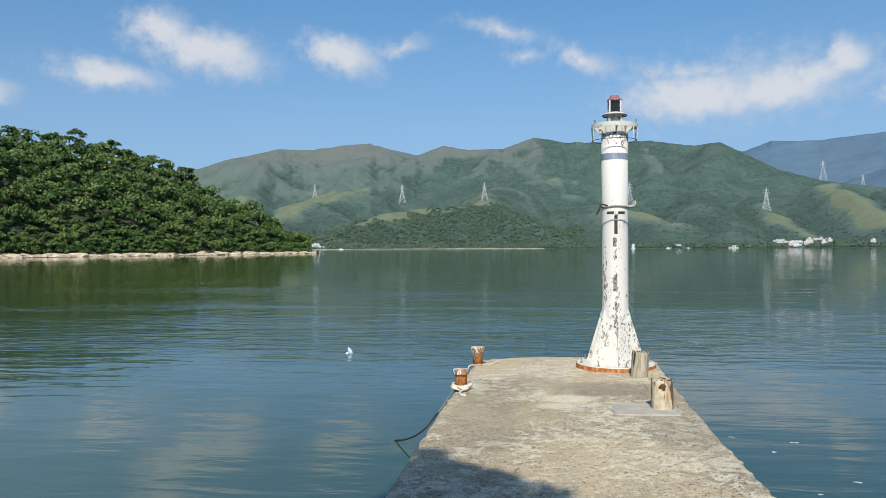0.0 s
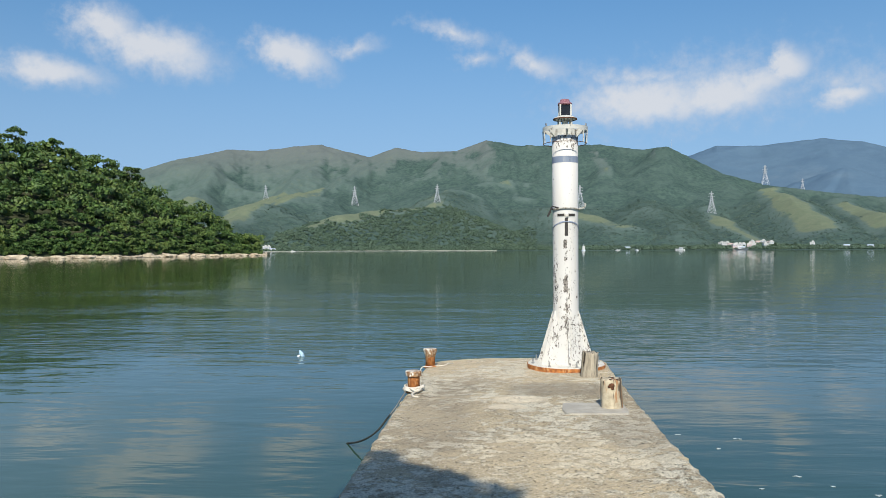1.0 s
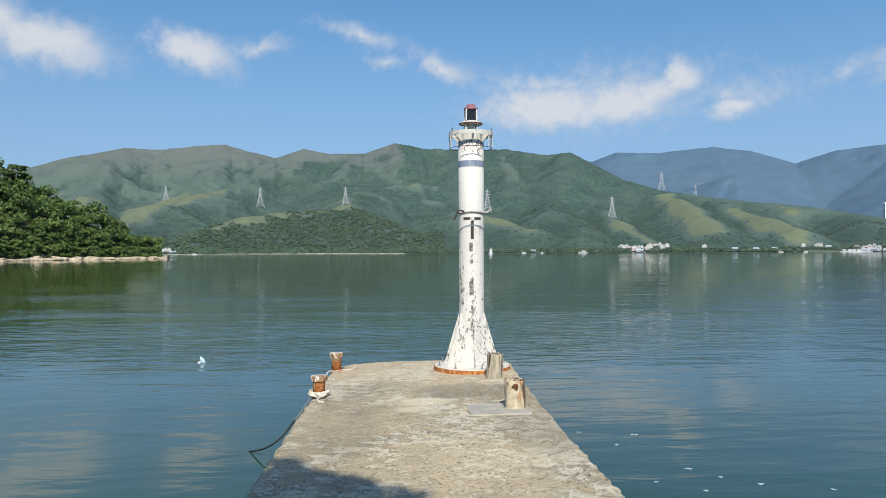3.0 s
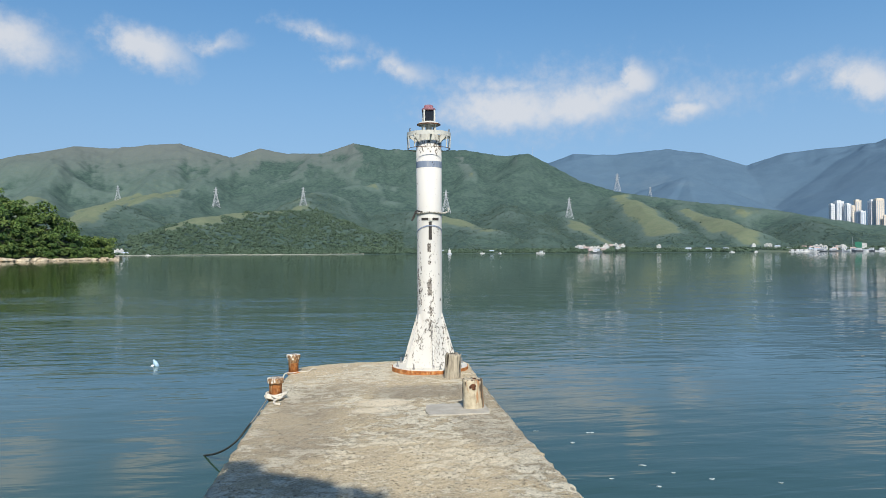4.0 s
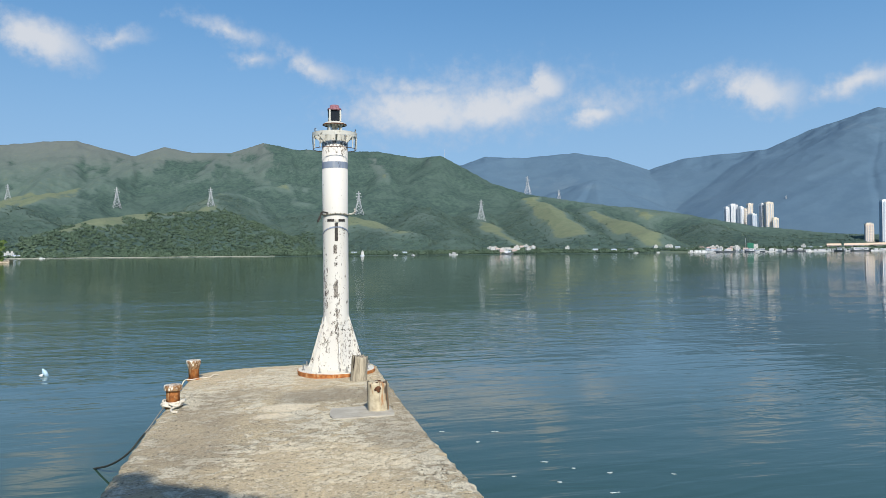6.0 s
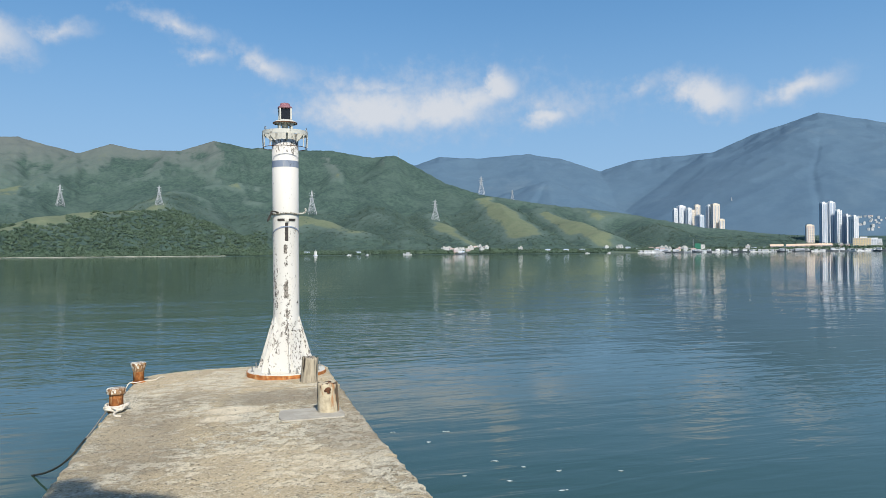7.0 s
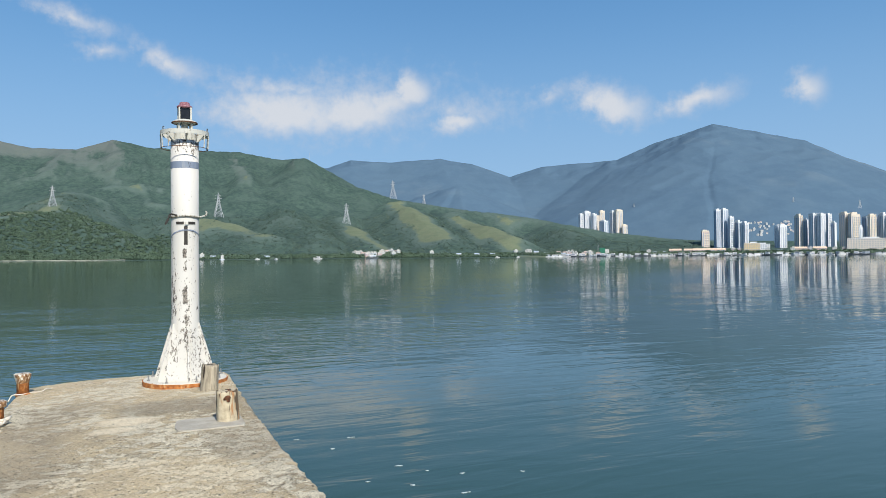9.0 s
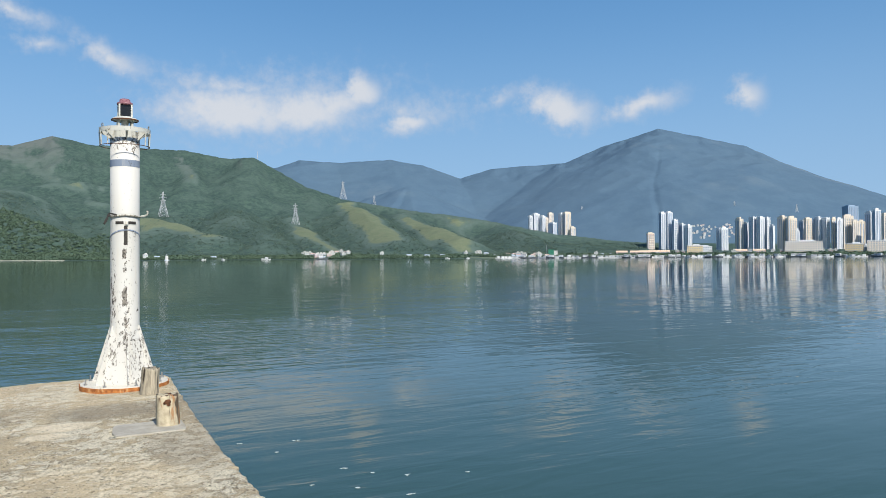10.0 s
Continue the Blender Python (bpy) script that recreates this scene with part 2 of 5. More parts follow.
def peeling(white, bare, dark, low, high, amount, streak=0.0):
    """White paint that flakes away in upright streaks, more of it lower down."""
    def paint(n, p):
        z = n.add("ShaderNodeSeparateXYZ", {0: p}).outputs[2]
        more = n.math("MULTIPLY", n.step(z, high, low), amount)
        flake = n.noise(n.scaled(p, (1, 1, 0.5)), 42.0, 6.0, 0.68, 0.4)
        zone = n.noise(n.scaled(p, (1, 1, 0.22)), 8.0, 3.0)
        edge = n.math("ADD", n.math("ADD", flake, n.math("MULTIPLY", zone, 0.5)), more)
        if streak:
            x = n.add("ShaderNodeSeparateXYZ", {0: p}).outputs[0]
            wander = n.math("ADD", x, n.math("MULTIPLY", n.math("SUBTRACT", n.noise(n.scaled(p, (0, 0, 1)), 5.0, 3.0), 0.5), 0.05))
            line = n.step(n.math("ABSOLUTE", n.math("ADD", wander, 0.02)), 0.042, 0.012)
            scar = None
            for mid, half, power in ((1.685, 0.085, 1.9), (1.50, 0.13, 0.95), (1.12, 0.14, 1.6), (0.62, 0.30, 0.8)):
                one = n.math("MULTIPLY", n.step(n.math("ABSOLUTE", n.math("SUBTRACT", z, mid)), half, half * 0.6), power)
                scar = one if scar is None else n.math("MAXIMUM", scar, one)
            flank = n.math("MULTIPLY", n.step(x, -0.10, -0.15), n.step(n.math("ABSOLUTE", n.math("SUBTRACT", z, 1.15)), 0.42, 0.20))
            edge = n.math("ADD", edge, n.math("MULTIPLY", n.math("ADD", n.math("MULTIPLY", line, scar), n.math("MULTIPLY", flank, 0.7)), streak))
            edge = n.math("ADD", edge, n.math("MULTIPLY", n.step(z, 2.90, 3.15), 0.13))
        gone = n.math("MAXIMUM", n.step(edge, 0.925, 0.955), n.step(n.noise(n.vec("ADD", n.scaled(p, (1, 1, 0.6)), (3, 8, 1)), 15.0, 5.0, 0.6), 0.685, 0.70))
        stain = n.step(n.noise(n.scaled(p, (1, 1, 0.12)), 13.0, 5.0), 0.50, 0.78)
        chalk = n.mix(n.math("MULTIPLY", stain, 0.55), white, (0.60, 0.56, 0.47))
        under = n.mix(n.step(n.noise(p, 40.0, 4.0), 0.42, 0.6), bare, dark)
        return {"color": n.mix(gone, chalk, under), "rough": 0.62, "gloss": 0.35, "normal": n.bump(n.math("MULTIPLY", gone, -1.0), 0.7, 0.003)}
    return paint


def wood_paint(n, p):
    grain = n.noise(n.scaled(p, (1, 1, 0.12)), 34.0, 6.0, 0.7, 0.8)
    color = n.mix(n.step(grain, 0.3, 0.7), (0.22, 0.19, 0.14), (0.46, 0.405, 0.305))
    crack = n.step(n.noise(n.scaled(p, (1, 1, 0.10)), 20.0, 3.0, 0.5, 1.0), 0.585, 0.64)
    return {"color": n.mix(crack, color, (0.045, 0.036, 0.027)), "rough": 0.9, "gloss": 0.2, "normal": n.bump(n.math("SUBTRACT", grain, crack), 0.9, 0.006)}


def cream_paint(n, p):
    grain = n.noise(n.scaled(p, (1, 1, 0.15)), 24.0, 6.0, 0.7, 0.6)
    color = n.mix(n.step(n.noise(p, 14.0, 6.0, 0.7), 0.38, 0.66), (0.55, 0.48, 0.34), (0.38, 0.32, 0.22))
    crack = n.step(n.noise(n.scaled(p, (1, 1, 0.09)), 18.0, 3.0, 0.5, 1.0), 0.575, 0.63)
    rust = n.step(n.noise(n.scaled(p, (1, 1, 0.22)), 13.0, 5.0, 0.6), 0.55, 0.64)
    color = n.mix(n.math("MULTIPLY", rust, 0.8), color, (0.33, 0.15, 0.05))
    return {"color": n.mix(crack, color, (0.10, 0.075, 0.05)), "rough": 0.85, "gloss": 0.3, "normal": n.bump(n.math("SUBTRACT", grain, crack), 0.8, 0.005)}


def plain(low, high, scale, rough=0.8, metal=0.0, relief=0.3):
    def paint(n, p):
        return {"color": n.mix(n.step(n.noise(p, scale, 5.0, 0.62), 0.3, 0.7), low, high), "rough": rough, "metal": metal, "normal": n.bump(n.noise(p, scale * 2.2, 4.0), relief, 0.15 / scale)}
    return paint


def leaf_paint(dark, light, warm, patch):
    def paint(n, p):
        one = n.add("ShaderNodeNewGeometry").outputs["Random Per Island"]
        color = n.mix(one, dark, light)
        stand = n.step(n.noise(p, patch, 3.0, 0.6), 0.38, 0.66)
        color = n.mix(n.math("MULTIPLY", stand, 0.7), color, n.mix(one, light, warm))
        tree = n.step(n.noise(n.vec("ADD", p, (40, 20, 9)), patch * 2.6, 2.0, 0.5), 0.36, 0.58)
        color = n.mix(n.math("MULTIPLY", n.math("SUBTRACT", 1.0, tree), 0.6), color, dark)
        return {"color": color, "rough": 0.6, "gloss": 0.3}
    return paint


def hill_paint(wood_a, wood_b, heath_haze, brown, grass_a, grass_b, scale, relief=3.0):
    """Woods, heathland and grass, hazed in colour; the mesh's own 'grass' layer says where, painted hill shading
    included.
    """
    def paint(n, p):
        layer = n.add("ShaderNodeAttribute")
        layer.attribute_name = "grass"
        grass = layer.outputs["Fac"]
        spot = n.add("ShaderNodeSeparateXYZ", {0: p}).outputs
        canopy = n.noise(p, scale * 1.3, 4.0, 0.62, 0.3)
        fine = n.noise(n.vec("ADD", p, (70, 30, 0)), scale * 4.5, 4.0, 0.7)
        stand = n.noise(p, scale * 0.16, 5.0, 0.62)
        woods = n.mix(n.step(canopy, 0.36, 0.62), wood_b, wood_a)
        woods = n.mix(n.math("MULTIPLY", n.step(fine, 0.48, 0.64), 0.65), woods, wood_b)
        woods = n.mix(n.math("MULTIPLY", n.step(stand, 0.42, 0.66), 0.55), woods, n.mix(0.45, wood_a, heath_haze))
        jag = n.math("MULTIPLY", n.math("SUBTRACT", n.noise(p, scale * 0.8, 7.0, 0.74), 0.5), 0.9)
        moor_haze = n.mix(n.step(n.noise(p, scale * 0.7, 6.0, 0.7), 0.36, 0.64), heath_haze, n.mix(0.5, heath_haze, wood_a))
        moor_haze = n.mix(n.math("MULTIPLY", n.step(fine, 0.46, 0.66), 0.35), moor_haze, wood_a)
        moor_haze = n.mix(n.math("MULTIPLY", n.step(n.math("ADD", spot[2], n.math("MULTIPLY", jag, 120.0)), 190.0, 420.0), 0.85), moor_haze, brown)
        ground = n.mix(n.step(n.math("ADD", grass, n.math("MULTIPLY", jag, 0.8)), 0.08, 0.44), woods, moor_haze)
        lawn = n.mix(n.step(n.noise(p, scale * 0.6, 6.0, 0.7), 0.3, 0.7), grass_a, grass_b)
        lawn = n.mix(n.math("MULTIPLY", n.step(fine, 0.56, 0.68), 0.45), lawn, wood_a)
        ground = n.mix(n.step(n.math("ADD", grass, n.math("MULTIPLY", jag, 0.7)), 0.46, 0.68), ground, lawn)
        high = n.math("ADD", n.math("MULTIPLY", canopy, 0.8), n.math("MULTIPLY", fine, 0.35))
        return {"color": ground, "rough": 0.95, "gloss": 0.1, "normal": n.bump(high, 0.8, relief)}
    return paint


M = {name: material(name, paint) for name, paint in {
    "water": water_paint,
    "concrete": concrete_paint,
    "mortar_patch": patch_paint,
    "rust": rust_paint,
    "tower_paint": peeling((0.60, 0.585, 0.54), (0.26, 0.235, 0.20), (0.06, 0.052, 0.045), 0.2, 2.4, 0.105, 0.17),
    "gallery_paint": peeling((0.52, 0.52, 0.47), (0.40, 0.37, 0.30), (0.12, 0.10, 0.075), 2.8, 3.6, 0.23),
    "white_plate": peeling((0.66, 0.63, 0.55), (0.50, 0.40, 0.28), (0.30, 0.18, 0.09), -0.3, 0.3, 0.10),
    "bollard_white": peeling((0.74, 0.70, 0.60), (0.36, 0.22, 0.11), (0.18, 0.09, 0.04), 0.0, 0.6, 0.32),
    "band_paint": peeling((0.20, 0.245, 0.32), (0.10, 0.09, 0.08), (0.05, 0.045, 0.04), 0.0, 5.0, 0.06),
    "dark_rust": plain((0.035, 0.016, 0.009), (0.16, 0.06, 0.022), 30.0, 0.9),
    "old_wood": wood_paint,
    "cream_post": cream_paint,
    "black_plate": plain((0.012, 0.011, 0.010), (0.05, 0.042, 0.035), 40.0, 0.7),
    "black_glass": plain((0.006, 0.006, 0.007), (0.012, 0.012, 0.013), 20.0, 0.15),
    "red_cap": plain((0.20, 0.075, 0.095), (0.33, 0.17, 0.19), 40.0, 0.5),
    "steel": plain((0.30, 0.30, 0.29), (0.48, 0.47, 0.45), 60.0, 0.45, 0.8),
    "galvanised": plain((0.38, 0.40, 0.42), (0.52, 0.54, 0.56), 0.4, 0.6, 0.1, 0.0),
    "pale_rope": plain((0.50, 0.45, 0.36), (0.70, 0.65, 0.55), 90.0, 0.95),
    "damp_rope": plain((0.16, 0.15, 0.13), (0.30, 0.28, 0.24), 70.0, 0.9),
    "dark_rope": plain((0.012, 0.014, 0.012), (0.035, 0.038, 0.030), 60.0, 0.7),
    "blue_plastic": plain((0.30, 0.50, 0.66), (0.62, 0.78, 0.86), 14.0, 0.25),
    "foam": plain((0.36, 0.42, 0.43), (0.52, 0.57, 0.58), 30.0, 0.8),
    "bark": plain((0.09, 0.07, 0.05), (0.22, 0.18, 0.14), 9.0, 0.9, 0.0, 0.8),
    "leaves": leaf_paint((0.028, 0.068, 0.016), (0.110, 0.188, 0.040), (0.180, 0.196, 0.056), 0.09),
    # dark green for the crowns' inside: shade put into the colour
    "shade_core": plain((0.018, 0.042, 0.010), (0.036, 0.070, 0.018), 1.0, 0.9),
    # far greens raised and blued, which puts distance haze into the colour
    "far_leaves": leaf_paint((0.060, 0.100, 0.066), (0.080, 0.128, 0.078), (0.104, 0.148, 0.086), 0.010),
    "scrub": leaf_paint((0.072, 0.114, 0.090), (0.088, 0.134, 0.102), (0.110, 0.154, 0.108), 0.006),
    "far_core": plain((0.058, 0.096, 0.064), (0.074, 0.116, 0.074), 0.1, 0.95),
    "island_soil": plain((0.022, 0.036, 0.012), (0.055, 0.060, 0.024), 0.3, 0.95),
    "shore_rock": plain((0.30, 0.23, 0.145), (0.68, 0.58, 0.42), 0.5, 0.9, 0.0, 0.9),
    # raised bluish tones: distance haze mixed into the vegetation colours
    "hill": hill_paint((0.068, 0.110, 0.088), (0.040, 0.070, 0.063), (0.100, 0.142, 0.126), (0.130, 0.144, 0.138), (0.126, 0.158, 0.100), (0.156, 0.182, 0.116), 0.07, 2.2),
    # blue tones stand in for distance haze over the far range
    "hazy_far_hill": hill_paint((0.088, 0.148, 0.208), (0.078, 0.134, 0.194), (0.104, 0.164, 0.218), (0.118, 0.172, 0.220), (0.115, 0.160, 0.185), (0.14, 0.175, 0.19), 0.012, 2.5),
    "sand": plain((0.25, 0.26, 0.20), (0.38, 0.38, 0.30), 0.05, 0.95),
    "wall_dull": plain((0.44, 0.44, 0.42), (0.62, 0.62, 0.59), 0.5, 0.85),
    "wall_white": plain((0.62, 0.64, 0.66), (0.74, 0.75, 0.76), 0.3, 0.8),
    "wall_cream": plain((0.62, 0.55, 0.46), (0.74, 0.67, 0.57), 0.3, 0.8),
    # wall_grey, wall_haze and window_glass carry distance haze as a blue-grey tint
    "wall_grey": plain((0.38, 0.45, 0.55), (0.47, 0.54, 0.63), 0.2, 0.7),
    "wall_haze": plain((0.26, 0.36, 0.48), (0.30, 0.40, 0.52), 0.2, 0.8),
    "wall_yellow": plain((0.60, 0.47, 0.26), (0.72, 0.58, 0.34), 0.3, 0.8),
    "wall_pink": plain((0.48, 0.35, 0.31), (0.60, 0.46, 0.41), 0.3, 0.8),
    "roof_orange": plain((0.62, 0.46, 0.34), (0.72, 0.56, 0.42), 0.4, 0.85),
    "window_glass": plain((0.27, 0.33, 0.42), (0.34, 0.40, 0.48), 0.5, 0.25),
    "green_net": plain((0.02, 0.14, 0.09), (0.04, 0.20, 0.13), 0.5, 0.9),
    "hull_white": plain((0.66, 0.67, 0.67), (0.80, 0.80, 0.79), 0.8, 0.5),
    "hull_dark": plain((0.05, 0.07, 0.09), (0.16, 0.18, 0.20), 0.8, 0.6),
}.items()}


# ---- mesh helpers ----
def link(name, bm, mat, parent=None, label="", smooth=False):
    me = bpy.data.meshes.new(name)
    bm.to_mesh(me)
    bm.free()
    me.materials.append(M[mat])
    if smooth:
        me.polygons.foreach_set("use_smooth", [True] * len(me.polygons))
    ob = new(name, me)
    if parent is not None:
        ob.parent = parent
    return tagged(ob, label)


part = link


def sheet(name, verts, faces, mat, smooth=True, layer=None):
    me = bpy.data.meshes.new(name)
    verts, faces = np.asarray(verts, np.float32), np.asarray(faces, np.int32)
    k = faces.shape[1]
    me.vertices.add(len(verts))
    me.vertices.foreach_set("co", verts.ravel())
    me.loops.add(faces.size)
    me.loops.foreach_set("vertex_index", faces.ravel())
    me.polygons.add(len(faces))
    me.polygons.foreach_set("loop_start", np.arange(len(faces), dtype=np.int32) * k)
    me.polygons.foreach_set("use_smooth", np.full(len(faces), smooth))
    if layer is not None:
        me.attributes.new("grass", "FLOAT", "POINT").data.foreach_set("value", np.asarray(layer, np.float32))
    me.update(calc_edges=True)
    me.validate()
    me.materials.append(M[mat])
    return new(name, me)


def grid_faces(rows, cols):
    i = np.arange(rows - 1)[:, None] * cols + np.arange(cols - 1)[None]
    return np.stack([i, i + 1, i + cols + 1, i + cols], -1).reshape(-1, 4)


def box(bm, x0, x1, y0, y1, z0, z1, bevel=0.0):
    made = bmesh.ops.create_cube(bm, size=1.0, matrix=Matrix.Translation(((x0 + x1) / 2, (y0 + y1) / 2, (z0 + z1) / 2)) @ Matrix.Diagonal((x1 - x0, y1 - y0, z1 - z0, 1)))
    if bevel:
        edges = {e for v in made["verts"] for e in v.link_edges}
        bmesh.ops.bevel(bm, geom=list(edges), offset=bevel, segments=2, affect="EDGES", profile=0.5)
    return bm


def rings(bm, profile, sides=32, centre=(0, 0), wobble=0.0, seed=0):
    """A turned body from (radius, z) pairs, closed at both ends."""
    rnd = random.Random(seed)
    jig = [1 + wobble * rnd.uniform(-1, 1) for _ in range(sides)]
    rows = []
    for r, z in profile:
        rows.append([bm.verts.new((centre[0] + r * jig[k] * math.cos(2 * math.pi * k / sides), centre[1] + r * jig[k] * math.sin(2 * math.pi * k / sides), z + wobble * 0.02 * rnd.uniform(-1, 1))) for k in range(sides)])
    for low, up in zip(rows, rows[1:]):
        for k in range(sides):
            bm.faces.new((low[k], low[(k + 1) % sides], up[(k + 1) % sides], up[k]))
    bm.faces.new(list(reversed(rows[0])))
    bm.faces.new(rows[-1])
    return bm


def bar(bm, a, b, width, depth=None, sides=4):
    """A straight bar from a to b."""
    a, b = Vector(a), Vector(b)
    turn = (b - a).to_track_quat("Z", "Y").to_matrix().to_4x4()
    bmesh.ops.create_cone(bm, cap_ends=True, segments=sides, radius1=width / 2, radius2=(depth or width) / 2, depth=(b - a).length, matrix=Matrix.Translation((a + b) / 2) @ turn)
    return bm


def tube(bm, points, radius, sides=8, closed=False):
    """A round bar along points."""
    pts = [Vector(p) for p in points]
    rows = []
    for i, p in enumerate(pts):
        before = pts[i - 1] if i or closed else p
        after = pts[(i + 1) % len(pts)] if i + 1 < len(pts) or closed else p
        q = (after - before).to_track_quat("Z", "Y")
        rows.append([bm.verts.new(p + q @ Vector((radius * math.cos(2 * math.pi * k / sides), radius * math.sin(2 * math.pi * k / sides), 0))) for k in range(sides)])
    pairs = list(zip(rows, rows[1:])) + ([(rows[-1], rows[0])] if closed else [])
    for low, up in pairs:
        for k in range(sides):
            bm.faces.new((low[k], low[(k + 1) % sides], up[(k + 1) % sides], up[k]))
    if not closed:
        bm.faces.new(list(reversed(rows[0])))
        bm.faces.new(rows[-1])
    return bm


def spline(points, steps=8):
    """A smooth run through points (Catmull-Rom)."""
    p = [Vector(q) for q in points]
    p = [2 * p[0] - p[1], *p, 2 * p[-1] - p[-2]]
    out = []
    for i in range(1, len(p) - 2):
        for s in range(steps):
            t = s / steps
            out.append(0.5 * (2 * p[i] + (p[i + 1] - p[i - 1]) * t + (2 * p[i - 1] - 5 * p[i] + 4 * p[i + 1] - p[i + 2]) * t * t + (3 * p[i] - p[i - 1] - 3 * p[i + 1] + p[i + 2]) * t ** 3))
    return out + [p[-2]]


def value_noise(x, y, seed=0):
    xi, yi = np.floor(x).astype(np.int64), np.floor(y).astype(np.int64)
    fx, fy = x - xi, y - yi
    fx, fy = fx * fx * (3 - 2 * fx), fy * fy * (3 - 2 * fy)

    def at(i, j):
        h = (i * 374761393 + j * 668265263 + seed * 974711) & 0xFFFFFFFF
        h = ((h ^ (h >> 13)) * 1274126177) & 0xFFFFFFFF
        return ((h ^ (h >> 16)) & 0xFFFF) / 65535.0

    return (at(xi, yi) * (1 - fx) + at(xi + 1, yi) * fx) * (1 - fy) + (at(xi, yi + 1) * (1 - fx) + at(xi + 1, yi + 1) * fx) * fy


def fbm(x, y, octaves=5, seed=0, ridged=False):
    total, amp, size = 0.0, 0.5, 1.0
    for k in range(octaves):
        v = value_noise(x * size, y * size, seed + 17 * k)
        total, amp, size = total + amp * ((1 - np.abs(2 * v - 1)) if ridged else v), amp * 0.5, size * 2.03
    return total


def crowns(name, spots, mat, leaves, leaf, seed, core="shade_core", heart_size=0.33, ruffle=0.5):
    """Tree crowns as one mesh: spots of x, y, z (middle), radius, height; each a core hung with many leaf sprays."""
    rng = np.random.default_rng(seed)
    spots = np.asarray(spots)
    k = len(spots)
    lobes = rng.normal(size=(k, 7, 3))
    lobes /= np.linalg.norm(lobes, axis=2, keepdims=True)
    lobes[:, :, 2] = np.abs(lobes[:, :, 2]) * 0.9 - 0.25
    pick = rng.integers(0, 7, size=(k, leaves))
    d = rng.normal(size=(k, leaves, 3))
    d /= np.linalg.norm(d, axis=2, keepdims=True)
    d[:, :, 2] = np.where(d[:, :, 2] < -0.35, -d[:, :, 2], d[:, :, 2])
    own = np.take_along_axis(lobes, pick[:, :, None], axis=1)
    place = own * 0.58 + d * (0.40 + 0.14 * rng.random((k, leaves, 1)))
    size3 = np.stack([spots[:, 3], spots[:, 3], spots[:, 4]], 1)[:, None]
    centre = spots[:, None, :3] + place * size3
    normal = d + ruffle * rng.normal(size=d.shape)
    normal /= np.linalg.norm(normal, axis=2, keepdims=True)
    aside = np.cross(normal, rng.normal(size=d.shape))
    aside /= np.linalg.norm(aside, axis=2, keepdims=True)
    along = np.cross(normal, aside)
    s = leaf * (0.55 + 0.9 * rng.random((k, leaves, 1))) * (spots[:, 3] / spots[:, 3].mean())[:, None, None] ** 0.5
    quad = np.stack([centre - aside * s, centre - along * s * 0.55, centre + aside * s, centre + along * s * 0.55], 2).reshape(-1, 3)
    faces = np.arange(len(quad)).reshape(-1, 4)
    ob = sheet(name, quad, faces, mat, smooth=False)
    if not core:
        return ob
    bm = bmesh.new()
    bmesh.ops.create_icosphere(bm, subdivisions=1, radius=1.0)
    ico_v = np.array([v.co for v in bm.verts])
    ico_f = np.array([[v.index for v in f.verts] for f in bm.faces])
    bm.free()
    # solid core fills the crown; its dark default colour paints the inner shade
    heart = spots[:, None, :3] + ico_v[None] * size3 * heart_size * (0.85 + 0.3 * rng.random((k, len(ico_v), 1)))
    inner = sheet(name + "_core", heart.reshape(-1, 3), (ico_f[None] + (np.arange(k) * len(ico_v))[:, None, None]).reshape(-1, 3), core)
    inner.parent = ob
    inner.name = "branches"
    return ob


# ---- water and ground ----
ring = [0, 6, 14, 30, 60, 120, 250, 500, 1000, 2000, 3600]
water_v = [(r * math.sin(a * math.pi / 24), r * math.cos(a * math.pi / 24), WATER) for r in ring[1:] for a in range(48)]
water_f = [(i * 48 + k, i * 48 + (k + 1) % 48, (i + 1) * 48 + (k + 1) % 48, (i + 1) * 48 + k) for i in range(len(ring) - 2) for k in range(48)]
bm = bmesh.new()
verts = [bm.verts.new(v) for v in water_v]
for f in water_f:
    bm.faces.new([verts[i] for i in reversed(f)])
bm.faces.new(list(reversed(verts[:48])))
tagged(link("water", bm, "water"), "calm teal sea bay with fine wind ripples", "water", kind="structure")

# unseen bank added behind the pier, where the walk begins; carries the shade tree
xs, ys = np.linspace(-60, 60, 61), np.linspace(-70, -9, 32)
gx, gy = np.meshgrid(xs, ys)
gz = -0.1 + 0.06 * np.maximum(0, -14 - gy) + 0.5 * (fbm(gx * 0.2, gy * 0.2, 4, 3) - 0.5)
gz = np.where(gy > -10.5, -2.0, gz)
bank = tagged(sheet("ground", np.stack([gx, gy, gz], -1).reshape(-1, 3), grid_faces(32, 61), "island_soil"), "unseen earth bank added at the root of the pier", "ground", kind="structure")


# ---- pier ----
def pier_left(y):
    return -0.90 + 0.0245 * (y - 4.9) + 0.0026 * (y - 4.9) ** 2 if y > 4.9 else -0.90 + 0.012 * (y - 4.9)


def pier_right(y):
    return 1.665 + 0.030 * (y - 4.9) + 0.0042 * (y - 4.9) ** 2 if y > 4.9 else 1.665 + 0.02 * (y - 4.9)


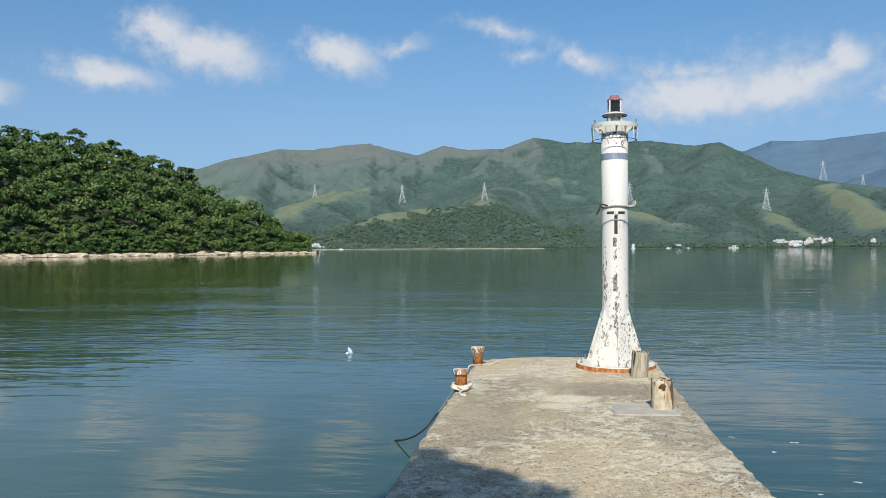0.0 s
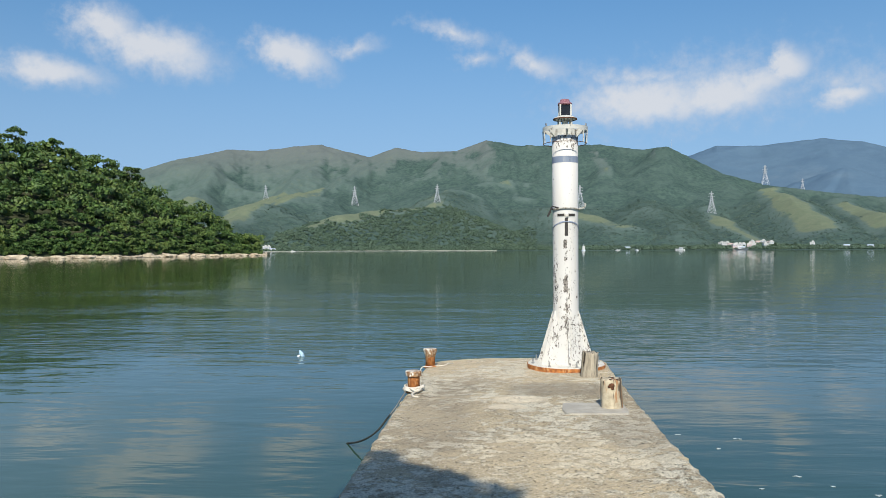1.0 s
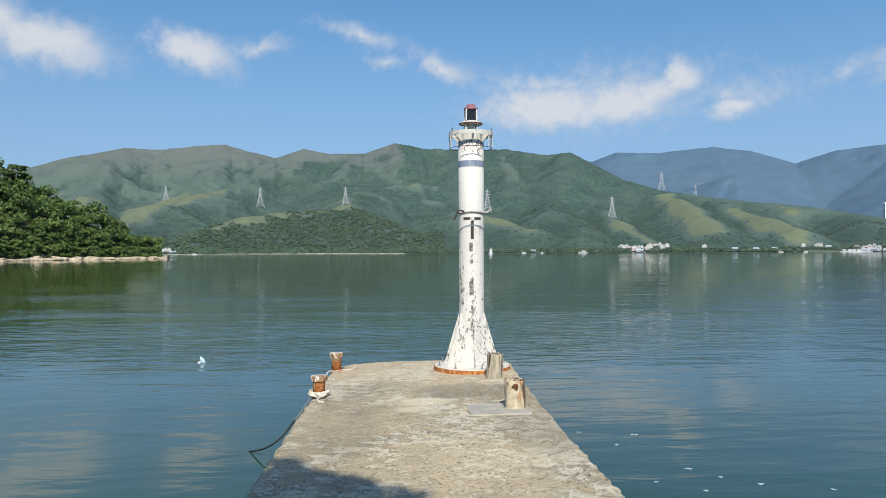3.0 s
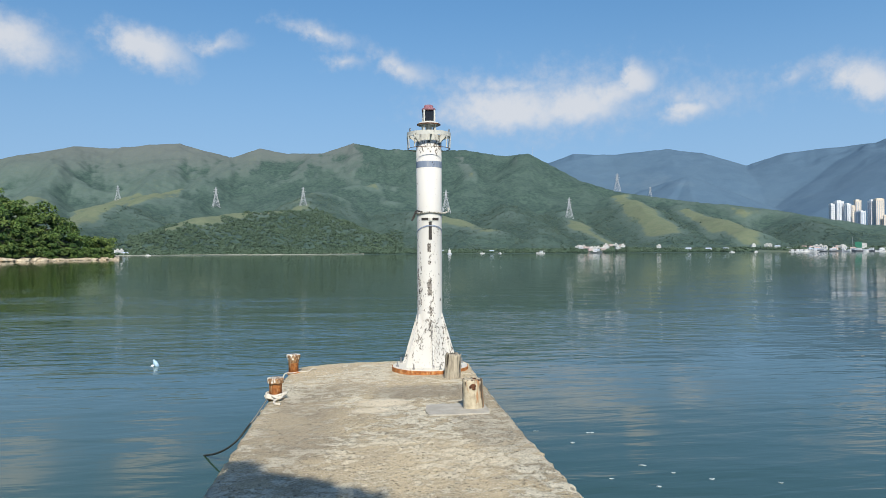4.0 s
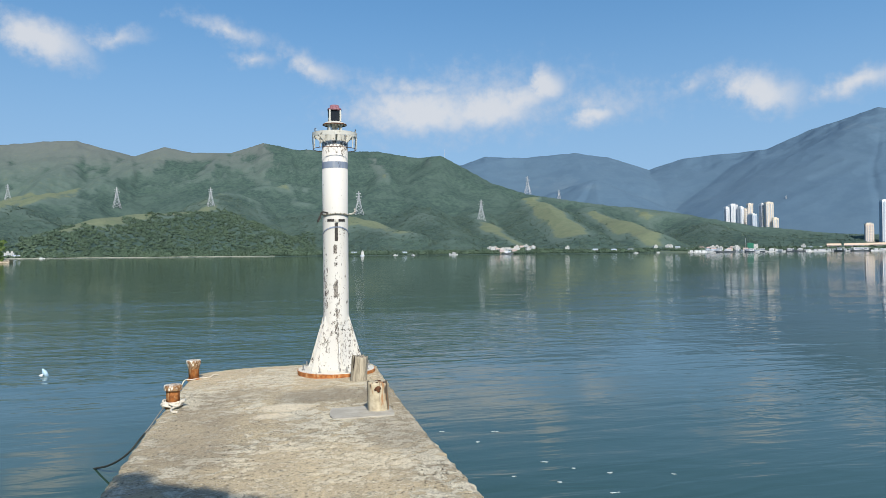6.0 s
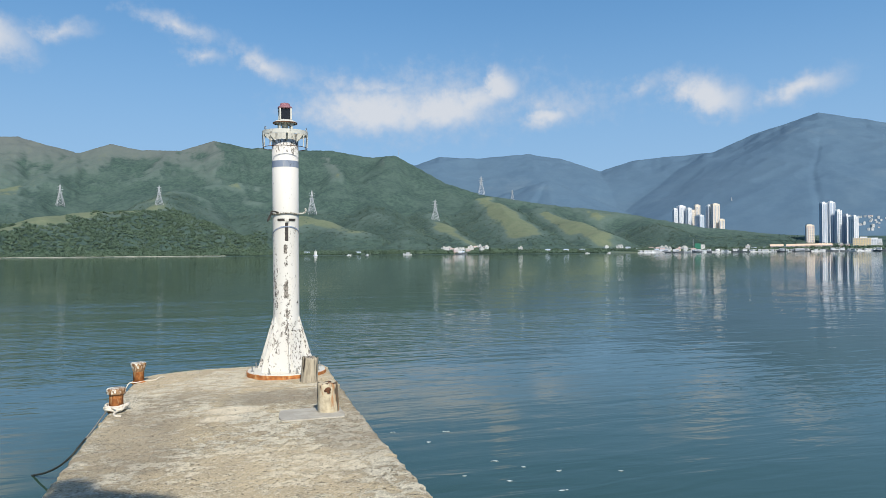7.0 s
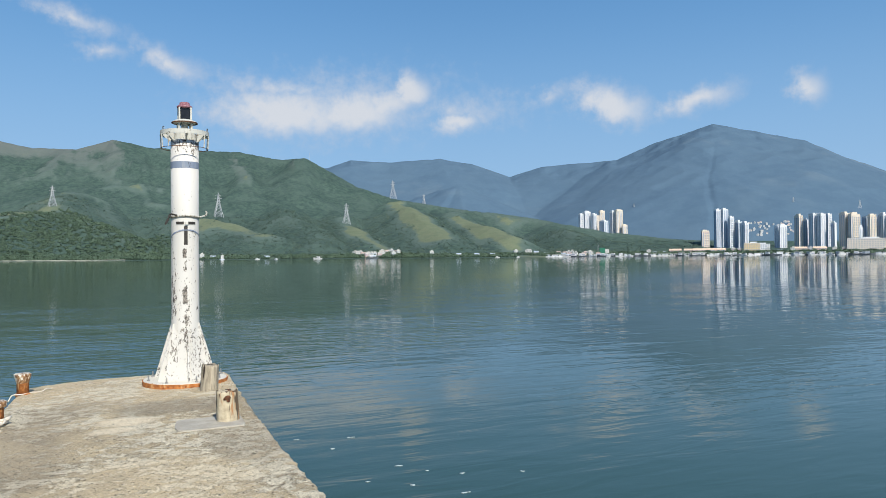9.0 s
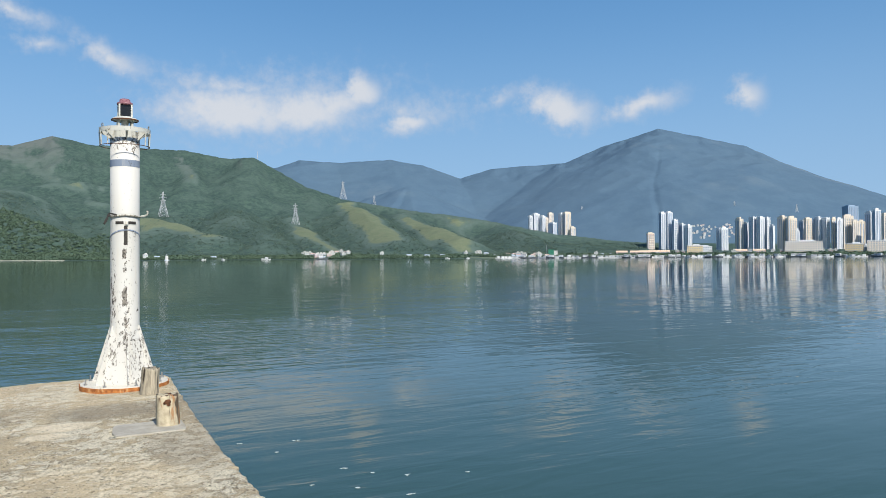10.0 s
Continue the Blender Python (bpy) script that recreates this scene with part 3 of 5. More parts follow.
COLS, ROWS_Y = 110, 520
pier_rows = []
for j in range(ROWS_Y):
    s = j / (ROWS_Y - 1)
    for i in range(COLS):
        u = i / (COLS - 1)
        end = 11.66 - 0.42 * abs(2 * u - 1) ** 5 - 0.12 * u ** 3 + 0.012 * math.sin(21 * u)
        y = -12 + 15 * (s / 0.15) if s < 0.15 else 3 + (end - 3) * ((s - 0.15) / 0.85)
        chip = 0.024 * (noise.noise(Vector((0, y * 5, 1))) + 0.6 * noise.noise(Vector((3, y * 17, 4)))) if s < 0.995 else 0
        chip_r = 0.017 * (noise.noise(Vector((9, y * 4, 1))) + 1.1 * noise.noise(Vector((13, y * 19, 4))))
        x0, x1 = pier_left(y) + chip, pier_right(y) + chip_r
        x = x0 + (x1 - x0) * u
        z = deck_z(x, y) + 0.010 * (noise.noise(Vector((x * 1.6, y * 1.6, 0))) + 0.5 * noise.noise(Vector((x * 6, y * 6, 2)))) + 0.003 * noise.noise(Vector((x * 23, y * 23, 5)))
        rim = min(u * (x1 - x0), (1 - u) * (x1 - x0), end - y)
        z -= 0.022 * max(0, 1 - rim / 0.05) ** 2 * (1 + 0.8 * noise.noise(Vector((x * 9, y * 9, 8))))
        pier_rows.append((x, y, z))
edge = [i for i in range(COLS * (ROWS_Y - 1), COLS * ROWS_Y)]
rim_ids = [j * COLS for j in range(ROWS_Y)] + edge[1:] + [j * COLS + COLS - 1 for j in range(ROWS_Y - 2, -1, -1)]
walls = []
for low in (-0.25, -0.6, -2.6):
    walls += [(pier_rows[i][0] + 0.02 * noise.noise(Vector((pier_rows[i][1] * 4, low * 5, pier_rows[i][0]))), pier_rows[i][1], low) for i in rim_ids]
n0, k = len(pier_rows), len(rim_ids)
side = [(rim_ids[i], rim_ids[i + 1], n0 + i + 1, n0 + i) for i in range(k - 1)]
side += [(n0 + m * k + i, n0 + m * k + i + 1, n0 + (m + 1) * k + i + 1, n0 + (m + 1) * k + i) for m in range(2) for i in range(k - 1)]
faces = np.concatenate([grid_faces(ROWS_Y, COLS), np.array(side)])
tagged(sheet("pier", np.array(pier_rows + walls), faces, "concrete"), "weathered grey-brown concrete pier with chipped edges", "pier", kind="structure")

# thin mortar patch under the post
bm = bmesh.new()
outline = []
for k in range(48):
    a = 2 * math.pi * k / 48
    c, s = math.cos(a), math.sin(a)
    x = 1.285 + 0.325 * math.copysign(abs(c) ** 0.35, c) + 0.05 * s
    y = 7.66 + 0.27 * math.copysign(abs(s) ** 0.4, s) - 0.08 * c
    outline.append((x + 0.018 * noise.noise(Vector((c * 3, s * 3, 1))), y + 0.02 * noise.noise(Vector((c * 3, s * 3, 7)))))
low = [bm.verts.new((x, y, deck_z(x, y) - 0.03)) for x, y in outline]
up = [bm.verts.new((x * 0.985 + 1.285 * 0.015, y * 0.985 + 7.66 * 0.015, deck_z(x, y) + 0.013)) for x, y in outline]
for k in range(48):
    bm.faces.new((low[k], low[(k + 1) % 48], up[(k + 1) % 48], up[k]))
bm.faces.new(up)
tagged(link("mortar_patch", bm, "mortar_patch"), "thin pale mortar patch round the foot of a post", "patch")


# ---- beacon ----
def annulus(r0, r1, z0, z1, sides=48):
    bm = bmesh.new()
    rows = [[bm.verts.new((r * math.cos(2 * math.pi * k / sides), r * math.sin(2 * math.pi * k / sides), z)) for k in range(sides)] for r, z in ((r0, z0), (r1, z0), (r1, z1), (r0, z1))]
    for i in range(4):
        for k in range(sides):
            bm.faces.new((rows[i][k], rows[i][(k + 1) % sides], rows[(i + 1) % 4][(k + 1) % sides], rows[(i + 1) % 4][k]))
    return bm


def light_beacon(cx, cy):
    base = deck_z(cx, cy)
    top = new("light_beacon")
    top.location = (cx, cy, 0)
    plate = part("base_plate", rings(bmesh.new(), [(0.545, base - 0.02), (0.55, base + 0.055)], 56, wobble=0.012, seed=3), "rust", top, "rusty rim of the round base plate")
    part("plate_top", rings(bmesh.new(), [(0.538, base + 0.052), (0.535, base + 0.064)], 56, wobble=0.012, seed=3), "white_plate", plate, "white painted top of the base plate")
    b = base + 0.064
    part("column", rings(bmesh.new(), [(0.184, b), (0.184, 0.72), (0.181, 0.73), (0.181, 2.0), (0.183, 3.22)], 48), "tower_paint", top, "white painted steel tube with peeling streaks", True)
    for k in range(6):
        a = radians(30 + 60 * k)
        bm = bmesh.new()
        c, s = math.cos(a), math.sin(a)
        for off in (-0.008, 0.008):
            for r, z in ((0.17, b), (0.425, b), (0.425, b + 0.03), (0.195, 0.74), (0.17, 0.74)):
                bm.verts.new((r * c - off * s, r * s + off * c, z))
        bm.verts.ensure_lookup_table()
        v = bm.verts
        bm.faces.new([v[i] for i in range(4, -1, -1)])
        bm.faces.new([v[i] for i in range(5, 10)])
        for i in range(5):
            bm.faces.new((v[i], v[(i + 1) % 5], v[5 + (i + 1) % 5], v[5 + i]))
        part("gusset", bm, "tower_paint", top)
    skirt = bmesh.new()
    rings(skirt, [(0.335, b), (0.335, b + 0.02), (0.20, 0.66), (0.184, 0.72)], 6)
    bmesh.ops.rotate(skirt, verts=skirt.verts, cent=(0, 0, 0), matrix=Matrix.Rotation(radians(30), 3, "Z"))
    part("skirt", skirt, "tower_paint", top, "white peeling plates between the gussets")
    for k in range(8):
        a = radians(10 + 45 * k)
        x, y = 0.485 * math.cos(a), 0.485 * math.sin(a)
        bm = bmesh.new()
        rings(bm, [(0.010, b - 0.01), (0.010, b + 0.075)], 8, (x, y))
        rings(bm, [(0.022, b), (0.022, b + 0.018)], 6, (x, y))
        part("anchor_bolt", bm, "steel", top)
    # gallery
    gal = part("gallery", annulus(0.300, 0.313, 3.318, 3.336), "gallery_paint", top, "peeling round gallery plate")
    bm = bmesh.new()
    for z0, z1, r0, r1 in ((3.286, 3.345, 0.318, 0.318),):
        lower, upper, li, ui = [], [], [], []
        for k in range(48):
            a = 2 * math.pi * k / 48
            c, s = math.cos(a), math.sin(a)
            lower.append(bm.verts.new((r0 * c, r0 * s, z0)))
            upper.append(bm.verts.new((r1 * c, r1 * s, z1)))
            li.append(bm.verts.new(((r0 - 0.008) * c, (r0 - 0.008) * s, z0)))
            ui.append(bm.verts.new(((r1 - 0.008) * c, (r1 - 0.008) * s, z1)))
        for k in range(48):
            n = (k + 1) % 48
            for q in ((lower[k], lower[n], upper[n], upper[k]), (li[n], li[k], ui[k], ui[n]), (upper[k], upper[n], ui[n], ui[k]), (lower[n], lower[k], li[k], li[n])):
                bm.faces.new(q)
    part("rim_band", bm, "gallery_paint", gal, "flaking white rim band")
    hoop = [(0.305 * math.cos(2 * math.pi * k / 48), 0.305 * math.sin(2 * math.pi * k / 48), 3.115) for k in range(48)]
    part("hoop", tube(bmesh.new(), hoop, 0.0045, 8, True), "dark_rust", gal, "thin dark hoop below the gallery")
    for a in (168, 196, 222, -42, -16, 12, 90):
        c, s = math.cos(radians(a)), math.sin(radians(a))
        part("stay", bar(bmesh.new(), (0.315 * c, 0.315 * s, 3.30), (0.305 * c, 0.305 * s, 3.115), 0.016, sides=6), "gallery_paint", gal)
    for k in range(6):
        a = radians(30 + 60 * k)
        c, s = math.cos(a), math.sin(a)
        bm = bmesh.new()
        for off in (-0.009, 0.009):
            for r, z in ((0.175, 3.20), (0.185, 3.20), (0.30, 3.305), (0.30, 3.322), (0.175, 3.322)):
                bm.verts.new((r * c - off * s, r * s + off * c, z))
        bm.verts.ensure_lookup_table()
        v = bm.verts
        bm.faces.new([v[i] for i in range(4, -1, -1)])
        bm.faces.new([v[i] for i in range(5, 10)])
        for i in range(5):
            bm.faces.new((v[i], v[(i + 1) % 5], v[5 + (i + 1) % 5], v[5 + i]))
        part("bracket", bm, "gallery_paint", gal, "rust-stained bracket")
    for a, lift in ((200, 0.03), (-20, 0.03), (95, 0.03)):
        c, s = math.cos(radians(a)), math.sin(radians(a))
        eye = [(0.30 * c + 0.022 * math.cos(t) * -s, 0.30 * s + 0.022 * math.cos(t) * c, 3.362 + lift * 0.3 + 0.022 * math.sin(t)) for t in np.linspace(0, 2 * math.pi, 16, endpoint=False)]
        part("lifting_eye", tube(bmesh.new(), eye, 0.006, 6, True), "steel", gal)
    # lantern
    for k in range(4):
        a = radians(45 + 90 * k)
        part("lantern_leg", bar(bmesh.new(), (0.115 * math.cos(a), 0.115 * math.sin(a), 3.24), (0.115 * math.cos(a), 0.115 * math.sin(a), 3.475), 0.030, sides=8), "gallery_paint", top)
    part("drum", rings(bmesh.new(), [(0.16, 3.20), (0.16, 3.315), (0.045, 3.32), (0.045, 3.475)], 16), "gallery_paint", top)
    part("hood", rings(bmesh.new(), [(0.165, 3.468), (0.168, 3.476), (0.135, 3.497), (0.09, 3.512)], 40), "gallery_paint", top, "pale conical drip hood")
    part("hood_edge", annulus(0.158, 0.171, 3.460, 3.473), "dark_rust", top, "dark rusted edge of the hood")
    lantern = part("lantern", box(bmesh.new(), -0.062, 0.062, -0.062, 0.062, 3.508, 3.665, 0.004), "black_glass", top, "black glazed lantern box")
    for sx in (-1, 1):
        for sy in (-1, 1):
            part("lantern_post", box(bmesh.new(), sx * 0.075 - 0.011, sx * 0.075 + 0.011, sy * 0.075 - 0.011, sy * 0.075 + 0.011, 3.508, 3.672, 0.003), "gallery_paint", lantern, "white corner post")
    part("lantern_cap", rings(bmesh.new(), [(0.098, 3.668), (0.102, 3.69), (0.092, 3.702), (0.070, 3.706), (0.066, 3.742), (0.055, 3.750)], 32), "red_cap", top, "faded red lantern cap", True)
    part("painted_band", annulus(0.178, 0.1845, 2.835, 2.925), "band_paint", top, "faded blue-grey painted band")
    # dark arc built as a ring, tilted to fit the camera's view
    tilt = annulus(0.180, 0.1865, -0.010, 0.010)
    bmesh.ops.transform(tilt, matrix=Matrix.Translation((0, 0.0, 1.895)) @ Matrix.Rotation(radians(-30), 4, "X") @ Matrix.Diagonal((1, 1.155, 1, 1)), verts=tilt.verts)
    part("tilted_ring", tilt, "band_paint", top, "dark tilted ring mark round the tube")
    # clamp, hook, cable and marks
    z = 2.185
    loop = [(0.196 * math.cos(t), 0.196 * math.sin(t), z + 0.006 * math.sin(3 * t)) for t in np.linspace(0, 2 * math.pi, 40, endpoint=False)]
    part("clamp_ring", tube(bmesh.new(), loop, 0.012, 8, True), "gallery_paint", top, "pale pipe clamp round the tube")
    part("hook", tube(bmesh.new(), spline([(0.185, -0.08, z), (0.225, -0.10, z + 0.005), (0.262, -0.10, z + 0.025), (0.270, -0.10, z + 0.06), (0.255, -0.10, z + 0.075)]), 0.012, 8), "gallery_paint", top)
    part("cable", tube(bmesh.new(), spline([(-0.12, -0.165, z + 0.01), (-0.19, -0.10, z + 0.03), (-0.215, -0.09, z + 0.005), (-0.225, -0.10, z - 0.05), (-0.262, -0.11, z - 0.11), (-0.245, -0.11, z - 0.06), (-0.20, -0.10, z + 0.015)]), 0.010, 8), "black_plate", top, "black cable end tied to the clamp")

    def curved(name, az0, az1, z0, z1):
        bm = bmesh.new()
        inner, outer = [], []
        for i in range(9):
            a = radians(az0 + (az1 - az0) * i / 8)
            outer.append([bm.verts.new((0.1855 * math.cos(a), 0.1855 * math.sin(a), zz)) for zz in (z0, z1)])
            inner.append([bm.verts.new((0.175 * math.cos(a), 0.175 * math.sin(a), zz)) for zz in (z0, z1)])
        for i in range(8):
            bm.faces.new((outer[i][0], outer[i + 1][0], outer[i + 1][1], outer[i][1]))
            bm.faces.new((outer[i][1], outer[i + 1][1], inner[i + 1][1], inner[i][1]))
            bm.faces.new((inner[i][0], inner[i + 1][0], outer[i + 1][0], outer[i][0]))
        return part(name, bm, "black_plate", top, "dark bar mark on the tube")
    # three dark bars for the unread T-shaped marks on the tube
    curved("dark_bar", 226, 259, 2.075, 2.112)
    curved("dark_bar", 276, 309, 2.075, 2.112)
    curved("dark_bar", 260, 274, 1.80, 2.055)
    part("stud", rings(bmesh.new(), [(0.022, 2.07), (0.022, 2.11)], 12, (0, -0.187)), "white_plate", top)
    return tagged(top, "white peeling steel light beacon on a rusty base plate", "beacon")


light_beacon(1.365, 10.56)


# ---- mooring posts ----
def rust_bollard(x, y, height, r, cap):
    top = new("bollard")
    top.location = (x, y, deck_z(x, y))
    part("foot", rings(bmesh.new(), [(r * 1.28, -0.015), (r * 1.28, 0.012), (r * 1.05, 0.02)], 28, wobble=0.03, seed=5), "rust", top)
    part("shaft", rings(bmesh.new(), [(r, 0.0), (r, height - cap * 1.2), (r * 1.02, height - cap)], 28, wobble=0.012, seed=6), "rust", top, "rusty steel shaft", True)
    return top


first = rust_bollard(-0.685, 8.88, 0.245, 0.073, 0.06)
part("cap", rings(bmesh.new(), [(0.080, 0.178), (0.100, 0.190), (0.102, 0.232), (0.094, 0.246), (0.05, 0.250)], 28, wobble=0.03, seed=8), "bollard_white", first, "flaking cream cap")
tagged(first, "squat rusty mooring bollard with a cream cap", "bollard", "bollards along the pier edge")
second = rust_bollard(-0.592, 10.84, 0.265, 0.070, 0.05)
part("cap", rings(bmesh.new(), [(0.072, 0.15), (0.084, 0.19), (0.098, 0.235), (0.100, 0.262), (0.090, 0.270)], 28, wobble=0.05, seed=9), "bollard_white", second, "battered white painted head")
tagged(second, "rusty mooring bollard with a battered white head", "bollard", "bollards along the pier edge")


def timber_post(name, x, y, r, height, mat, lean, seed, label, rot=()):
    top = new(name)
    top.matrix_world = pose(x, y, deck_z(x, y) - 0.01, *lean)
    rnd = random.Random(seed)
    bm = bmesh.new()
    sides, levels = 40, 12
    rows = []
    jag = [rnd.uniform(-0.018, 0.018) for _ in range(sides)]
    for j in range(levels + 1):
        z = height * j / levels
        row = []
        for k in range(sides):
            a = 2 * math.pi * k / sides
            q = Vector((math.cos(a), math.sin(a), 0))
            rr = r * (1 + 0.05 * noise.noise(Vector((q.x * 2, q.y * 2, z * 2 + seed))) + 0.035 * noise.noise(Vector((q.x * 9, q.y * 9, z * 1.5 + seed))) - 0.03 * j / levels)
            groove = abs(noise.noise(Vector((q.x * 6, q.y * 6, seed * 3.1))))
            rr *= 1 - 0.10 * max(0, 0.12 - groove) / 0.12
            row.append(bm.verts.new((rr * q.x, rr * q.y, z + (jag[k] if j == levels else 0))))
        rows.append(row)
    crown = [bm.verts.new((v.co.x * 0.82, v.co.y * 0.82, height + 0.004 + 0.02 * noise.noise(Vector((v.co.x * 20, v.co.y * 20, seed))))) for v in rows[-1]]
    heart = [bm.verts.new((v.co.x * 0.4, v.co.y * 0.4, height - 0.006)) for v in rows[-1]]
    rows += [crown, heart]
    for lo, hi in zip(rows, rows[1:]):
        for k in range(sides):
            bm.faces.new((lo[k], lo[(k + 1) % sides], hi[(k + 1) % sides], hi[k]))
    bm.faces.new(rows[-1])
    part("post", bm, mat, top, smooth=True)
    return tagged(top, label, "post", "timber posts along the pier edge")


stump = timber_post("timber_post", 1.560, 9.72, 0.110, 0.325, "old_wood", (0, 3, 0), 4, "grey cracked timber post beside the beacon plate")
cream = timber_post("timber_post", 1.470, 7.69, 0.112, 0.315, "cream_post", (0, -1.5, 0), 7, "cream-painted timber post with a rust hole, flaking")
bm = bmesh.new()
for k, (a, z, s) in enumerate(((262, 0.262, 0.034), (250, 0.252, 0.022), (266, 0.232, 0.020))):
    c, q = math.cos(radians(a)), math.sin(radians(a))
    bmesh.ops.create_icosphere(bm, subdivisions=2, radius=s, matrix=Matrix.Translation((0.103 * c, 0.103 * q, z)) @ Matrix.Diagonal((1, 0.22, 0.75, 1)))
part("rust_hollow", bm, "dark_rust", cream, "rusty hollow in the post", True)
for a, rr in ((255, 0.070), (300, 0.078), (60, 0.05)):
    part("bolt_hole", rings(bmesh.new(), [(0.016, 0.300), (0.016, 0.322)], 12, (rr * math.cos(radians(a)), rr * math.sin(radians(a)))), "dark_rust", cream, "dark rusty bolt hole")

# ---- rope ----
d = deck_z(-0.7, 9.0)
rope = new("mooring_rope")
coil = []
for k in range(64):
    a = 2 * math.pi * k / 21
    rr = 0.098 + 0.016 * math.sin(2.7 * a) + 0.008 * k / 21
    coil.append((-0.685 + rr * math.cos(a), 8.88 + rr * math.sin(a), d + 0.016 + 0.018 * (k / 21) + 0.010 * math.sin(1.7 * a)))
part("coil", tube(bmesh.new(), coil, 0.014, 8), "pale_rope", rope, "pale loops round the bollard foot", True)
part("loose_end", tube(bmesh.new(), spline([(-0.67, 8.77, d + 0.05), (-0.645, 8.71, d + 0.035), (-0.68, 8.60, d + 0.022), (-0.655, 8.48, d + 0.018), (-0.60, 8.44, d + 0.018)]), 0.013, 8), "pale_rope", rope, "", True)
for cx, cy, rx, ry, lift in ((-0.70, 8.765, 0.085, 0.055, 0.030), (-0.655, 8.75, 0.060, 0.075, 0.052), (-0.735, 8.80, 0.055, 0.070, 0.045)):
    loop = [(cx + rx * math.cos(t), cy + ry * math.sin(t), d + lift + 0.012 * math.sin(2 * t + cx * 9)) for t in np.linspace(0, 2 * math.pi, 24, endpoint=False)]
    part("loop", tube(bmesh.new(), loop, 0.013, 8, True), "pale_rope", rope, "", True)
part("lead", tube(bmesh.new(), spline([(-0.765, 8.83, d + 0.03), (-0.775, 8.66, d + 0.02), (-0.792, 8.33, d + 0.012), (-0.822, 8.05, d - 0.02), (-0.862, 7.88, d - 0.06)]), 0.007, 8), "damp_rope", rope, "grey damp lead over the edge", True)
part("wet_line", tube(bmesh.new(), spline([(-0.862, 7.88, d - 0.06), (-0.90, 7.76, d - 0.10), (-0.968, 7.70, d - 0.18), (-1.08, 7.75, d - 0.275), (-1.22, 7.90, d - 0.362), (-1.375, 8.13, WATER - 0.004), (-1.5, 8.3, WATER - 0.1)]), 0.010, 8), "dark_rope", rope, "dark wet line running into the water", True)
tagged(rope, "pale mooring rope coiled on a bollard, end wet", "rope")
d = deck_z(-0.5, 10.9)
twine = new("twine")
part("strand", tube(bmesh.new(), spline([(-0.74, 10.66, d - 0.05), (-0.70, 10.74, d + 0.01), (-0.60, 10.74, d + 0.015), (-0.49, 10.85, d + 0.012), (-0.38, 10.90, d + 0.012), (-0.33, 10.98, d + 0.03), (-0.27, 11.05, d + 0.014)]), 0.008, 6), "pale_rope", twine, "", True)
tagged(twine, "short pale twine round a bollard foot", "rope")

# ---- things afloat ----
bm = bmesh.new()
rings(bm, [(0.03, -0.16), (0.065, -0.13), (0.068, 0.06), (0.055, 0.10), (0.024, 0.14), (0.024, 0.175)], 20)
bottle = new("plastic_bottle")
bottle.matrix_world = pose(-3.42, 14.80, WATER + 0.03, 12, -24, 0) @ Matrix.Scale(0.62, 4)
part("body", bm, "blue_plastic", bottle, "", True)
bm = bmesh.new()
rings(bm, [(0.03, -0.02), (0.075, 0.0), (0.05, 0.03)], 14, (-0.13, 0.02))
part("crumpled_side", bm, "hull_white", bottle, "", True)
tagged(bottle, "pale blue plastic bottle floating upright on the water", "bottle")

rnd = random.Random(12)
bm = bmesh.new()
for x, y in ((2.668, 7.992), (3.062, 7.041), (2.622, 6.649), (2.97, 6.36), (3.25, 6.75), (3.30, 5.95), (3.55, 6.5), (4.1, 6.3), (2.4, 8.6), (3.0, 8.4)):
    for _ in range(3):
        c = Vector((x + rnd.uniform(-0.03, 0.03), y + rnd.uniform(-0.02, 0.02), WATER + 0.002))
        bmesh.ops.create_icosphere(bm, subdivisions=1, radius=rnd.uniform(0.008, 0.018), matrix=Matrix.Translation(c) @ Matrix.Diagonal((1.5, 0.8, 0.25, 1)))
tagged(link("foam_flecks", bm, "foam"), "small white foam flecks drifting on the sea", "foam", kind="stuff")


# ---- hills ----
def ridge_field(az, r, ridges, fall):
    """Height over a polar grid from ridge lines of (azimuth, distance, elevation in degrees)."""
    x, y = r * np.sin(np.radians(az)), r * np.cos(np.radians(az))
    x = x + 60 * (fbm(x / 260, y / 260, 3, 5) - 0.44)
    y = y + 60 * (fbm(x / 260, y / 260, 3, 9) - 0.44)
    best = np.full(x.shape, -50.0)
    for line in ridges:
        for (a0, r0, e0), (a1, r1, e1) in zip(line, line[1:]):
            p, q = polar(a0, r0), polar(a1, r1)
            z0, z1 = r0 * math.tan(radians(e0)), r1 * math.tan(radians(e1))
            dx, dy = q.x - p.x, q.y - p.y
            t = np.clip(((x - p.x) * dx + (y - p.y) * dy) / (dx * dx + dy * dy), 0, 1)
            far = np.hypot(x - p.x - t * dx, y - p.y - t * dy)
            h = z0 + (z1 - z0) * t - fall * (np.sqrt(far * far + 900) - 30)
            best = np.maximum(best, h)
    return best


